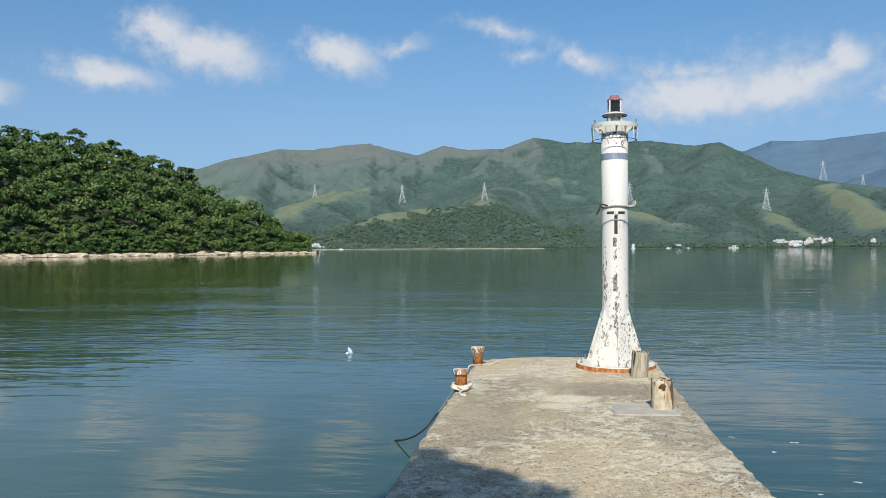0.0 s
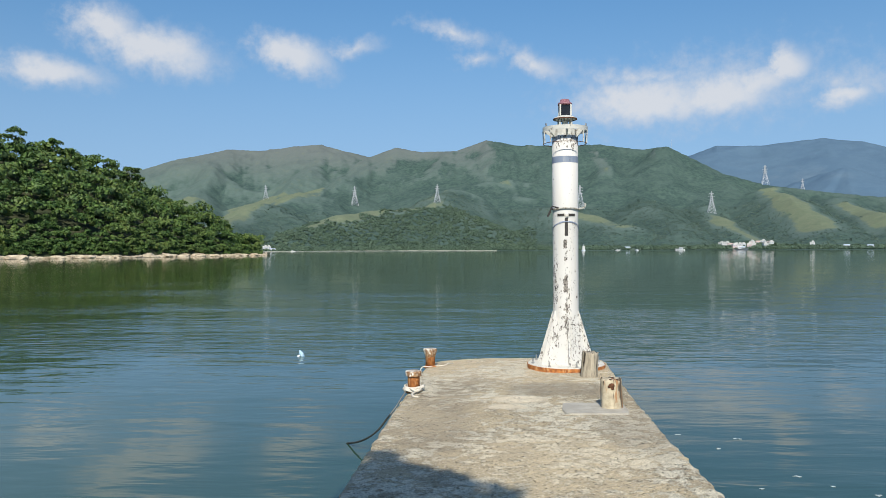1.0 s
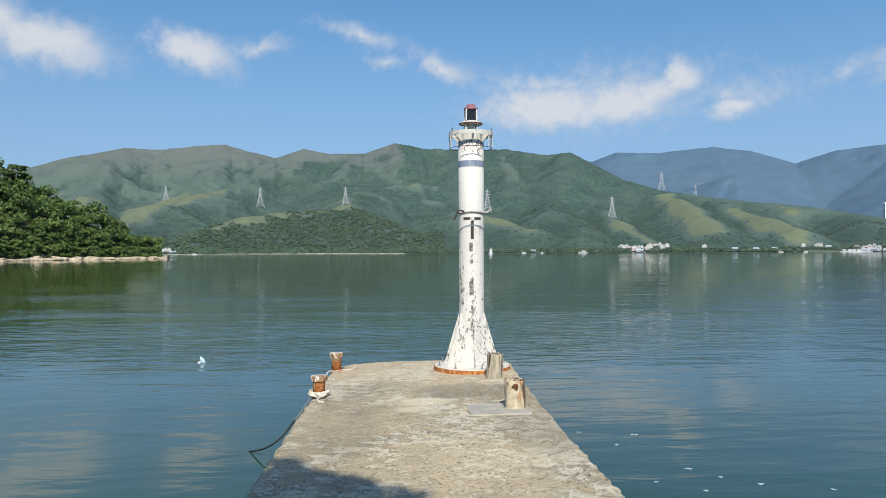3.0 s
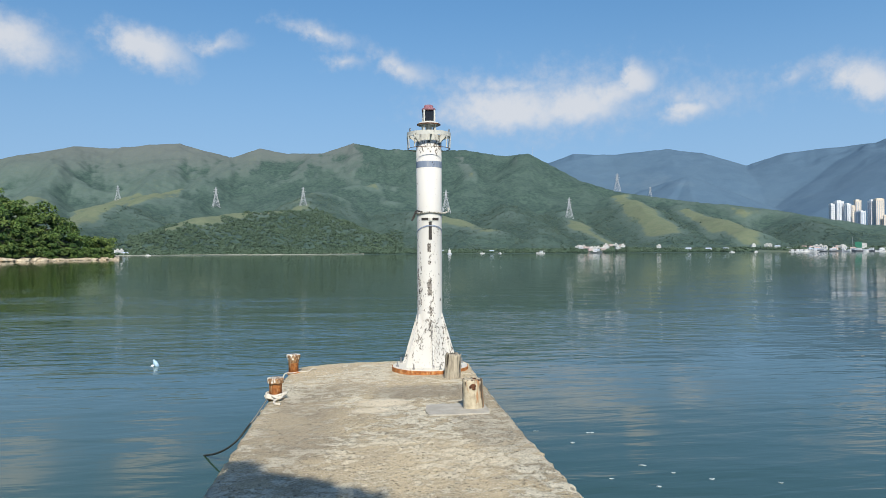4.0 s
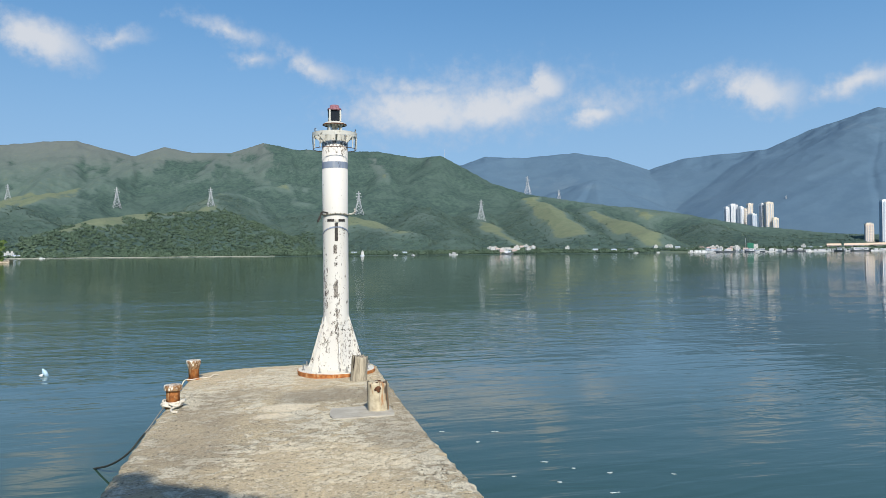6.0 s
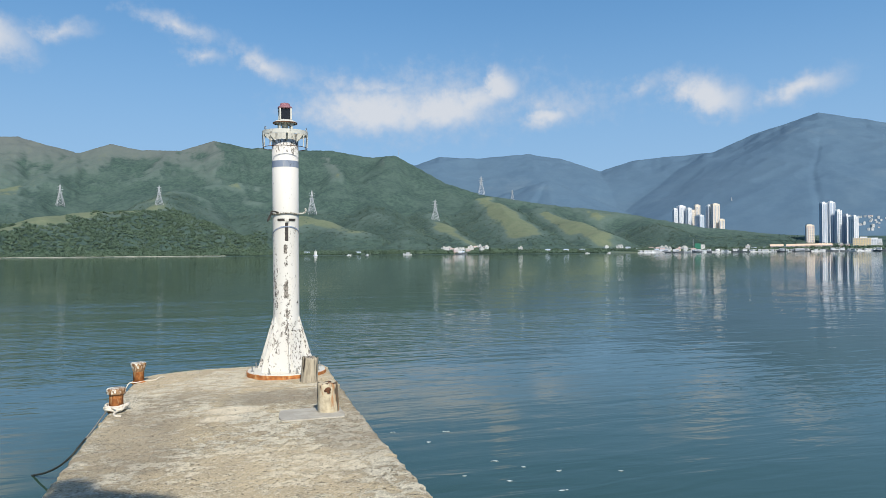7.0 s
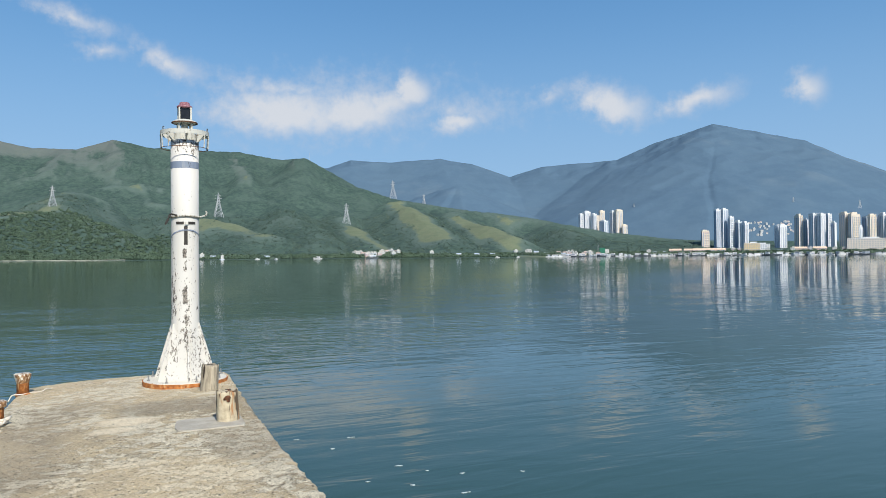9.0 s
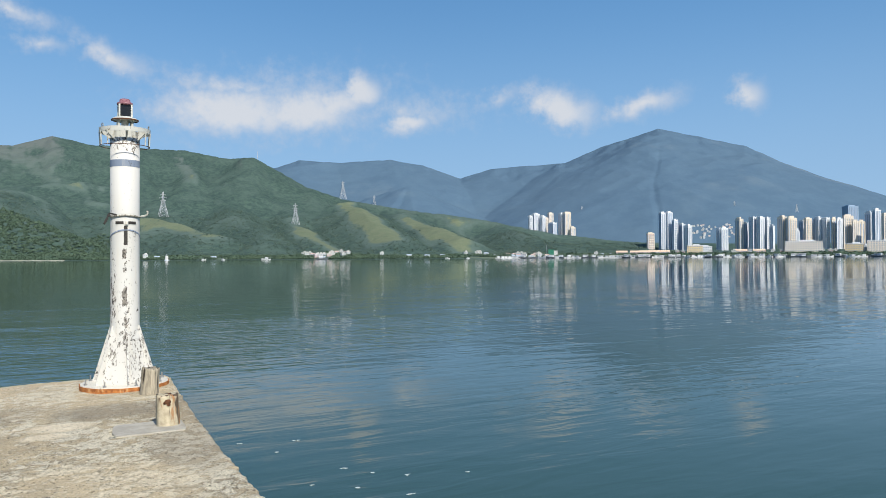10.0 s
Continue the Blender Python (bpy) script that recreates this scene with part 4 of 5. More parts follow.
MAIN = [
    [(-48, 3000, 4.6), (-30, 3000, 5.4), (-24.4, 2950, 5.9), (-22.2, 2950, 6.65), (-18.5, 2900, 7.55), (-16.0, 2900, 7.55), (-13.4, 2850, 7.95), (-11.5, 2850, 8.1), (-9.9, 2800, 7.7), (-7.8, 2750, 7.2), (-5.8, 2700, 7.95),
     (-3.8, 2700, 7.6), (-1.1, 2650, 7.7), (1.2, 2600, 8.5), (3.6, 2600, 8.05), (9.9, 2600, 7.95), (13.1, 2550, 7.45), (14.8, 2500, 7.65), (16.6, 2450, 6.65), (18.8, 2400, 5.45), (21.2, 2300, 4.65)],
    [(21.2, 2300, 4.65), (25.0, 2250, 3.95), (30.8, 2200, 3.15), (34.7, 2100, 2.4), (38.4, 2050, 1.7), (44.0, 2000, 1.2), (52.0, 2100, 0.9), (64.0, 2200, 0.9)],
    [(-5.8, 2700, 7.9), (-9.9, 2400, 5.8), (-13.0, 2200, 4.85), (-16.0, 2000, 3.5), (-18.3, 1800, 2.4), (-20.5, 1500, 0.8)],
    [(-18.5, 2900, 7.4), (-20.5, 2400, 4.2), (-22.0, 2000, 2.4)],
    [(-11.5, 2850, 8.0), (-12.5, 2550, 6.4), (-15.0, 2300, 4.6)],
    [(1.2, 2600, 8.4), (-0.8, 2150, 4.5), (-3.4, 1750, 3.4), (-7.8, 1680, 3.2), (-10.0, 1600, 2.9), (-13.2, 1450, 1.5)],
    [(-3.4, 1750, 3.4), (-0.5, 1650, 2.75), (2.7, 1480, 1.2)],
    [(1.2, 2600, 8.4), (-0.2, 2450, 7.0), (0.8, 2350, 5.9), (3.2, 2150, 4.35), (5.0, 2000, 3.5), (8.4, 1800, 2.6), (11.7, 1600, 1.75)],
    [(9.9, 2600, 7.9), (10.2, 2200, 5.2), (8.4, 2000, 3.2)],
    [(9.9, 2600, 7.9), (12.6, 2200, 4.8), (14.2, 1850, 2.9), (15.8, 1520, 1.1)],
    [(14.8, 2500, 7.6), (17.0, 2150, 4.2), (17.9, 1900, 2.6), (19.5, 1560, 1.1)],
    [(21.2, 2300, 4.6), (22.1, 2100, 4.2), (23.6, 1800, 2.6), (25.6, 1540, 1.3)],
    [(25.0, 2250, 3.9), (27.3, 1900, 2.7), (30.0, 1620, 1.5)],
    [(33.0, 2150, 2.6), (38.0, 1700, 1.0), (44.0, 1650, 0.7)],
]
GRASS = [  # azimuth, distance, half-widths, strength
    (-10.3, 1590, 2.2, 70, 1.0), (-8.2, 1670, 1.6, 60, 0.9), (-17.6, 1830, 1.6, 90, 0.65), (-4.0, 1790, 3.2, 50, 0.7), (4.2, 2100, 1.0, 260, 0.5), (7.6, 1800, 2.0, 110, 0.42), (1.0, 1900, 2.2, 160, 0.45), (-13.0, 2250, 2.4, 200, 0.6),
    (22.6, 1950, 0.8, 180, 0.8), (24.6, 1660, 1.5, 110, 1.0), (28.6, 1730, 1.1, 120, 0.9), (30.5, 1980, 1.4, 130, 0.9), (18.8, 1740, 1.0, 80, 0.9), (26.0, 1440, 5.0, 40, 0.5), (11.8, 2150, 1.3, 150, 0.42), (-15.0, 2870, 7.0, 130, 0.48), (-5.0, 2700, 3.0, 120, 0.5), (14.0, 1345, 6, 25, 0.8), (33.0, 1380, 4, 30, 0.9),
]


STRIPS = [  # grassy crests: the line as (azimuth, distance), half-width, strength
    ([(-1.1, 2520), (-0.2, 2450), (0.8, 2350), (3.2, 2150), (5.0, 2000), (8.4, 1800), (11.7, 1600)], 40, 0.47),
    ([(-8.2, 2550), (-10.3, 2370), (-13.0, 2200), (-16.0, 2000), (-18.3, 1800), (-20.0, 1570)], 24, 0.58),
    ([(-5.8, 2690), (-7.2, 2560), (-8.8, 2480)], 70, 0.44),
    ([(-3.0, 1760), (-5.6, 1715), (-7.8, 1680), (-10.0, 1600), (-12.6, 1480)], 30, 0.60),
    ([(9.6, 2500), (10.4, 2280), (11.4, 2160), (12.4, 2080)], 40, 0.42),
    ([(21.6, 2220), (22.4, 2040), (23.6, 1830), (25.2, 1600)], 38, 0.78),
    ([(26.6, 1960), (27.6, 1850), (29.2, 1690), (30.8, 1560)], 34, 0.72),
    ([(17.6, 1960), (18.2, 1830), (19.4, 1640), (21.0, 1520)], 24, 0.62),
]


def spur_r(az):
    return np.interp(az, [-22, -20, -18.3, -16.0, -13.0, -9.9, -8.2, -5.8, -2.0], [1500, 1570, 1800, 2000, 2200, 2400, 2550, 2700, 2900])


def bay_shore(az):
    return 1300 + 26 * (value_noise(az / 4.0, az * 0 + 3.0, 2) - 0.5) + 70 * np.clip((az - 24) / 10, 0, 1)


def raw_hill(az, r):
    x, y = r * np.sin(np.radians(az)), r * np.cos(np.radians(az))
    h = ridge_field(az, r, MAIN, 0.50)
    rough = fbm(x / 330, y / 330, 5, 21, True) - 0.55
    return h + rough * np.clip(h, 0, 220) * 0.44 + (fbm(x / 110, y / 110, 4, 77, True) - 0.55) * np.clip(h, 0, 130) * 0.10


def skyline_fit(raw, line, az0, az1, r0, r1, seed):
    """How far each bearing has to be raised or lowered for the crest to stand at its height."""
    table = np.linspace(az0, az1, 700)
    A, R = np.meshgrid(table, np.linspace(r0, r1, 120))
    top = (raw(A, R) / R).max(axis=0)
    wanted = np.tan(np.radians(np.interp(table, [p[0] for p in line], [p[2] for p in line]))) + 0.0016 * (fbm(table * 1.3, table * 0 + 7.0, 4, seed) - 0.47)
    return table, np.clip(wanted / np.maximum(top, 0.01), 0.75, 1.3)


MAIN_FIT = skyline_fit(raw_hill, MAIN[0] + MAIN[1][1:], -50, 64, 1500, 3200, 13)


def hill_height(az, r):
    h = raw_hill(az, r) * (1 + (np.interp(az, *MAIN_FIT) - 1) * np.clip((r - 1850) / 450, 0, 1))
    shore = bay_shore(az)
    plain_z = np.clip((r - shore) * 0.05, -2.0, 3.0) + np.clip((r - shore - 60) * 0.03, 0, 18)
    plain_z = plain_z + 6 * np.exp(-((az - 20.6) / 1.7) ** 2) * np.clip((r - shore - 15) / 70, 0, 1)
    soft = np.logaddexp(h / 6.0, plain_z / 6.0) * 6.0
    return np.where(r < shore + 70, plain_z + (soft - plain_z) * np.clip((r - shore - 12) / 58, 0, 1), soft)


def grass_haze_amount(az, r):
    g = np.zeros_like(az)
    for a, d0, ha, hr, s in GRASS:
        g = np.maximum(g, s * np.exp(-((az - a) / ha) ** 2 - ((r - d0) / hr) ** 2))
    x, y = r * np.sin(np.radians(az)), r * np.cos(np.radians(az))
    wave = 1 + 0.9 * (fbm(x / 60, y / 60, 3, 57) - 0.45)
    for line, half, strength in STRIPS:
        for (a0, r0), (a1, r1) in zip(line, line[1:]):
            p, q = polar(a0, r0), polar(a1, r1)
            dx, dy = q.x - p.x, q.y - p.y
            t = np.clip(((x - p.x) * dx + (y - p.y) * dy) / (dx * dx + dy * dy), 0, 1)
            far = np.hypot(x - p.x - t * dx, y - p.y - t * dy)
            g = np.maximum(g, strength * np.exp(-(far / (half * wave)) ** 2))
    # left slopes behind the spur raised to the pale tone: painted distance haze
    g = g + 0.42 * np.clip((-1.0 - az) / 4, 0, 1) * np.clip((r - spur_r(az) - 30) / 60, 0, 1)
    # ridge noise pales the crests too, part of the painted relief
    return g + 0.5 * np.clip(fbm(x / 330, y / 330, 5, 21, True) - 0.66, 0, 1) + 0.2 * np.clip(fbm(x / 200, y / 200, 4, 91) - 0.5, 0, 1)


az_line = np.linspace(-50, 64, 1000)
r_line = 1285 + 1900 * np.linspace(0, 1, 230) ** 1.25
AZ, RR = np.meshgrid(az_line, r_line)
HH = hill_height(AZ, RR)
GG = grass_haze_amount(AZ, RR)
# left-facing slopes paler, peak's right flank darker: hillside light painted into the layer
side_slope = np.gradient(HH, axis=1) / (np.radians(114 / 999) * RR)
GG = GG - 0.34 * np.clip((AZ - 1.0) / 2, 0, 1) * np.clip((24 - AZ) / 4, 0, 1) * np.clip((RR - 1750) / 250, 0, 1)
GG = GG + 0.40 * np.clip(side_slope - 0.05, -0.5, 0.5) * np.clip(HH / 60, 0, 1) * np.clip((RR - 1500) / 300, 0, 1)
wide = HH
for gap in (5, 9):  # woods tone in gullies, paler crests: relief shading painted as vegetation
    wide = (np.roll(wide, gap, 0) + np.roll(wide, -gap, 0) + np.roll(wide, gap, 1) + np.roll(wide, -gap, 1)) / 4
GG = GG + 0.30 * np.clip((HH - wide) / 9.0, -1, 1) * np.clip(HH / 60, 0, 1)
GG = np.where(RR > 2300, np.minimum(GG, 0.46), GG)
XX, YY = RR * np.sin(np.radians(AZ)), RR * np.cos(np.radians(AZ))
HH = HH + np.clip((HH - 4) / 10, 0, 1) * (1 - np.clip(GG * 1.4, 0, 1)) * 4.5 * (fbm(XX / 14, YY / 14, 3, 31) - 0.44)
tagged(sheet("hills", np.stack([XX, YY, HH], -1).reshape(-1, 3), grid_faces(230, 1000)[:, ::-1], "hill", layer=GG.ravel()), "long green hills of scrub and pale grass, hazed in colour, across the bay", "hills", kind="structure")

FAR = [
    [(12, 4150, 6.2), (16.5, 4150, 6.9), (18.2, 4150, 7.5), (21.2, 4150, 7.35), (25.1, 4150, 7.62), (27.6, 4150, 7.2), (30.6, 4150, 6.15), (33.0, 4150, 6.85), (35.7, 4150, 7.05), (38.7, 4150, 7.2), (41.3, 4150, 8.3), (43.4, 4150, 8.85),
     (45.6, 4150, 9.5), (48.2, 4150, 8.85), (51.7, 4150, 7.9), (53.9, 4150, 6.7), (56.4, 4150, 5.55), (60.3, 4150, 4.0), (66, 4150, 2.6)],
    [(45.6, 4150, 9.4), (44.0, 3700, 6.6), (42.0, 3300, 3.6), (40.5, 2900, 1.6)],
    [(51.7, 4150, 7.8), (50.5, 3600, 4.8), (49.0, 3100, 2.4)],
    [(38.7, 4150, 7.1), (36.5, 3700, 4.6), (34.0, 3200, 2.4)],
    [(25.1, 4150, 7.5), (24.0, 3650, 4.6), (22.5, 3300, 3.6)],
    [(23.5, 3500, 4.6), (26.6, 3500, 5.5), (29.0, 3450, 4.5), (31.5, 3400, 3.0)],
    [(56.4, 4150, 5.4), (56.0, 3500, 2.6), (55.0, 3000, 1.4)],
]
az_line = np.linspace(10, 68, 520)
r_line = np.linspace(2750, 4350, 150)
AZ, RR = np.meshgrid(az_line, r_line)
XX, YY = RR * np.sin(np.radians(AZ)), RR * np.cos(np.radians(AZ))


def raw_far(az, r):
    x, y = r * np.sin(np.radians(az)), r * np.cos(np.radians(az))
    h = ridge_field(az, r, FAR, 0.48)
    return h + (fbm(x / 420, y / 420, 5, 41, True) - 0.55) * np.clip(h, 0, 500) * 0.11


FAR_FIT = skyline_fit(raw_far, FAR[0], 10, 68, 2750, 4350, 17)


def far_height(az, r):
    return raw_far(az, r) * (1 + (np.interp(az, *FAR_FIT) - 1) * np.clip((r - 3750) / 330, 0, 1))


HH = far_height(AZ, RR)
HH = np.maximum(HH, 2.0)
GG = 0.9 * np.clip(fbm(XX / 300, YY / 300, 4, 51) * 2 - 1.0, 0, 1)
tagged(sheet("backdrop", np.stack([XX, YY, HH], -1).reshape(-1, 3), grid_faces(150, 520)[:, ::-1], "hazy_far_hill", layer=GG.ravel()), "far mountain range coloured haze-blue, with a broad summit", "mountains", kind="structure")


# ---- wooded headland ----
def shore_r(az):
    return np.interp(az, [-60, -36.9, -26.2, -16.1, -15.4], [205, 234, 265, 338, 352])


def crest_r(az):
    return np.interp(az, [-60, -36.9, -26.2, -16.1, -15.4], [300, 312, 332, 352, 362])


def crest_top(az):
    el = np.interp(az, [-60, -45, -36.9, -34.9, -32.8, -30.3, -28.1, -26.2, -24.8, -24.2, -22.3, -20.6, -19.0, -17.7, -16.9, -16.3, -15.6], [9.2, 8.8, 8.3, 8.05, 7.9, 7.7, 7.0, 6.25, 5.6, 4.85, 4.1, 3.45, 2.6, 1.6, 0.8, 0.25, -0.3])
    return crest_r(az) * np.tan(np.radians(el)) - 1.2


def head_z(az, r):
    s, c = shore_r(az), crest_r(az)
    u = (r - s) / (c - s)
    ground_top = np.maximum(crest_top(az) - 6.0, 0.2 + 0.25 * np.maximum(crest_top(az), 0))
    up = ground_top * np.clip(u, 0, 1) ** 0.85
    back = ground_top * np.clip(1 - (u - 1) * 0.5, 0, 1)
    z = np.where(u < 1, up, back) + WATER + np.clip((r - s) * 0.35, -1.5, 0.9)
    return z


az_line, r_line = np.linspace(-60, -15.4, 300), np.linspace(0, 1, 70)
AZ, UU = np.meshgrid(az_line, r_line)
RR = shore_r(AZ) - 6 + 5 * (value_noise(AZ * 2.2, AZ * 0 + 1, 3) - 0.5) + UU * 190
XX, YY = RR * np.sin(np.radians(AZ)), RR * np.cos(np.radians(AZ))
ZZ = head_z(AZ, RR) + 0.9 * (fbm(XX / 6, YY / 6, 4, 61) - 0.45)
tagged(sheet("headland", np.stack([XX, YY, ZZ], -1).reshape(-1, 3), grid_faces(70, 300)[:, ::-1], "island_soil"), "steep headland of earth under the woods", "hill", kind="structure")

rng = np.random.default_rng(5)
spots = []
for big in (True, False):
    for _ in range(9000 if big else 50000):
        az = rng.uniform(-42, -16.2)
        r = rng.uniform(shore_r(az) + (8 if big else 0.8), crest_r(az) + 8)
        room = min(1.0, (0.5 + 0.3 * rng.random()) + (r - shore_r(az)) / 40)
        rad = (rng.uniform(2.6, 5.2) if big else rng.uniform(1.2, 2.4)) * room
        x, y = r * math.sin(radians(az)), r * math.cos(radians(az))
        tall = rad * 0.95 + 0.4 * room + rng.uniform(0, 1.2) * room + (rng.uniform(0, 2.6) * room if rng.random() < 0.3 else 0)
        spots.append((x, y, float(head_z(az, r)) + tall, rad, rad * rng.uniform(0.72, 1.05)))
kept, cell = [], {}
for s in spots:
    key = (int(s[0] // 6), int(s[1] // 6))
    near = [q for i in (-1, 0, 1) for j in (-1, 0, 1) for q in cell.get((key[0] + i, key[1] + j), ())]
    if all((q[0] - s[0]) ** 2 + (q[1] - s[1]) ** 2 > ((0.62 if q[3] + s[3] > 5 else 0.5) * (q[3] + s[3])) ** 2 for q in near):
        cell.setdefault(key, []).append(s)
        kept.append(s)
for _ in range(900):  # low bushes down to the rocks
    az = rng.uniform(-46, -16.0)
    r = float(shore_r(az)) + rng.uniform(0.6, 5.0)
    rad = rng.uniform(0.6, 1.3)
    kept.append((r * math.sin(radians(az)), r * math.cos(radians(az)), float(head_z(az, r)) + rad * 0.6, rad, rad * 0.9))
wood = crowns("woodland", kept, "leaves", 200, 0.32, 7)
tagged(wood, "dense green subtropical woodland covering the headland", "woodland", kind="stuff")

# pale rocks along the headland's waterline
rng = np.random.default_rng(9)
bm = bmesh.new()
bmesh.ops.create_icosphere(bm, subdivisions=2, radius=1.0)
ico_v = np.array([v.co for v in bm.verts])
ico_f = np.array([[v.index for v in f.verts] for f in bm.faces])
bm.free()
rock_v, rock_f = [], []
for k in range(800):
    az = rng.uniform(-46, -15.8)
    r = float(shore_r(az)) + rng.uniform(-2.2, 1.8)
    size = rng.uniform(0.25, 0.5) + 1.9 * rng.random() ** 4 * (0.6 if r < shore_r(az) - 1 else 1.0)
    lump = 1 + 0.35 * (np.array([noise.noise(Vector(v) * 1.7 + Vector((k * 3.3, 0, 0))) for v in ico_v]))
    v = ico_v * lump[:, None] * np.array([1.7, 1.2, 0.45]) * size
    spin = rng.uniform(0, 6.28)
    v = np.stack([v[:, 0] * math.cos(spin) - v[:, 1] * math.sin(spin), v[:, 0] * math.sin(spin) + v[:, 1] * math.cos(spin), v[:, 2]], 1)
    rock_f.append(ico_f + len(rock_v) * len(ico_v))
    rock_v.append(v + np.array([r * math.sin(radians(az)), r * math.cos(radians(az)), WATER + 0.1 + 0.28 * max(0, r - float(shore_r(az)))]))
tagged(sheet("shore_rocks", np.concatenate(rock_v), np.concatenate(rock_f), "shore_rock", smooth=False), "pale tan boulders along the waterline", "rocks", kind="stuff")

# flat pale ledge under the rocks
az_line = np.linspace(-46, -15.6, 420)
ledge = []
for k, off in enumerate((-3.2, -1.0, 1.2, 3.0)):
    d0 = shore_r(az_line) + off + 1.6 * (value_noise(az_line * 3.1, az_line * 0 + k, 4) - 0.5)
    zz = WATER + (-0.25, 0.25, 0.70, 1.25)[k] + 0.9 * (value_noise(az_line * 5.3, az_line * 0 + k, 6) - 0.5)
    ledge.append(np.stack([d0 * np.sin(np.radians(az_line)), d0 * np.cos(np.radians(az_line)), zz], -1))
tagged(sheet("shore_ledge", np.concatenate(ledge), grid_faces(4, 420)[:, ::-1], "shore_rock", smooth=False), "flat tan rock ledge along the headland's waterline", "rock", kind="structure")

# a few taller trees along the headland's crest
def leafy_tree(x, y, z, height, spread, seed, label):
    top = new("tree")
    top.location = (x, y, z)
    rnd = random.Random(seed)
    bm = bmesh.new()
    fork = Vector((rnd.uniform(-0.4, 0.4), rnd.uniform(-0.4, 0.4), height * 0.55))
    tube(bm, spline([(0, 0, -0.5), (0.1, 0.05, height * 0.25), fork]), 0.16, 7)
    tips = []
    for k in range(5):
        a = 2 * math.pi * k / 5 + rnd.uniform(-0.4, 0.4)
        tip = Vector((spread * 0.6 * math.cos(a), spread * 0.6 * math.sin(a), height * rnd.uniform(0.72, 0.98)))
        tube(bm, spline([fork, fork.lerp(tip, 0.5) + Vector((0, 0, 0.3)), tip]), 0.07, 6)
        tips.append(tip)
    part("trunk", bm, "bark", top, "bare trunk and limbs", True)
    spots = [(t.x, t.y, t.z, spread * rnd.uniform(0.30, 0.50), spread * rnd.uniform(0.22, 0.36)) for t in tips] + [(fork.x, fork.y, height * 0.95, spread * 0.45, spread * 0.34)]
    crown = crowns("crown", spots, "leaves", 190, 0.34, seed, None)
    crown.parent = top
    return tagged(top, label, "tree", "trees along the headland's crest")


for k, (az, h) in enumerate(((-36.2, 9), (-34.0, 8.5), (-32.3, 11.5), (-30.0, 9.5), (-29.0, 8), (-26.6, 9.5), (-25.2, 10), (-24.7, 9), (-22.6, 6.5), (-20.2, 6.5))):
    r = float(crest_r(az)) - 2
    q = polar(az, r)
    leafy_tree(q.x, q.y, float(head_z(az, r)) - 0.2, h, h * 0.42, 40 + k, "tall leafy tree standing out on the wooded crest")

# unseen tree behind the pier's root, its crown laid out to shade the near deck
shade = new("tree")
shade.location = (-2.6, -13.0, -0.3)
bm = bmesh.new()
tube(bm, spline([(0, 0, -0.5), (0.1, 0.8, 2.5), (0.5, 2.6, 4.6), (1.2, 4.6, 6.0)]), 0.24, 10)
for tip in ((2.6, 8.6, 6.9), (1.2, 8.8, 7.0), (2.4, 6.0, 7.2), (0.9, 5.4, 7.0)):
    tube(bm, spline([(0.9, 3.8, 5.4), (1.5, 6.0, 6.2), tip]), 0.09, 7)
part("trunk", bm, "bark", shade, "leaning trunk and limbs", True)
rnd = random.Random(77)
spots = []
while len(spots) < 60:
    x, y = rnd.uniform(-1.5, 0.5), rnd.uniform(-0.5, 5.9)  # where the shade falls
    if y < 5.42 - 0.9 * (x + 0.9) and x > -1.1 - 0.1 * (5 - y):
        z = 6.3 + rnd.uniform(0, 1.3)
        back = z / math.tan(SUN_ELEVATION)
        spots.append((x + 2.6 + back * math.sin(SUN_AZIMUTH), y + 13.0 + back * math.cos(SUN_AZIMUTH), z + 0.3, rnd.uniform(0.42, 0.62), rnd.uniform(0.3, 0.5)))
crown = crowns("crown", spots, "leaves", 240, 0.11, 78, None)
crown.parent = shade
tagged(shade, "unseen leafy tree leaning over the pier's root", "tree")

# ---- far shore: woods and beach ----
rng = np.random.default_rng(15)
spots = []
az = rng.uniform(-44, 62, 4200)
r = bay_shore(az) + 10 + 120 * rng.random(4200) ** 1.6
az2 = rng.uniform(-15, 5, 4200)
r2 = rng.uniform(1330, 1800, 4200)
az3 = rng.uniform(33, 62, 1500)
r3 = bay_shore(az3) + 8 + 90 * rng.random(1500)
az4 = rng.uniform(17, 24, 260)
r4 = bay_shore(az4) + 12 + 60 * rng.random(260)
az, r = np.concatenate([az, az2, az3, az4]), np.concatenate([r, r2, r3, r4])
g = grass_haze_amount(az, r)
z = hill_height(az, r)
for k, (a, d0, gg, zz) in enumerate(zip(az, r, g, z)):
    if gg < 0.40 + 0.15 * rng.random():
        rad = rng.uniform(3.2, 6.4) if k < 8400 else rng.uniform(4.5, 8.0)
        spots.append((d0 * math.sin(radians(a)), d0 * math.cos(radians(a)), zz + rad * 0.25, rad, rad * rng.uniform(0.55, 0.85)))
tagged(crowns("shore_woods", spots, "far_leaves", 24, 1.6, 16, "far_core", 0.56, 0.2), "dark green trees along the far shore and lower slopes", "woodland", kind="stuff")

# bushes and low trees over the slopes
rng = np.random.default_rng(23)
count = 46000
az = rng.uniform(-26, 47, count)
r = 1360 + 1330 * rng.random(count) ** 0.85
g = grass_haze_amount(az, r)
z = hill_height(az, r)
ok = (r < 2000) & (g < 0.20 + 0.34 * rng.random(count)) & (z > 5) & (r < 1700 + 1000 * np.clip((32 - az) / 10, 0.35, 1))
az, r, z = az[ok], r[ok], z[ok]
size = 2.4 + 3.2 * rng.random(len(az)) ** 2
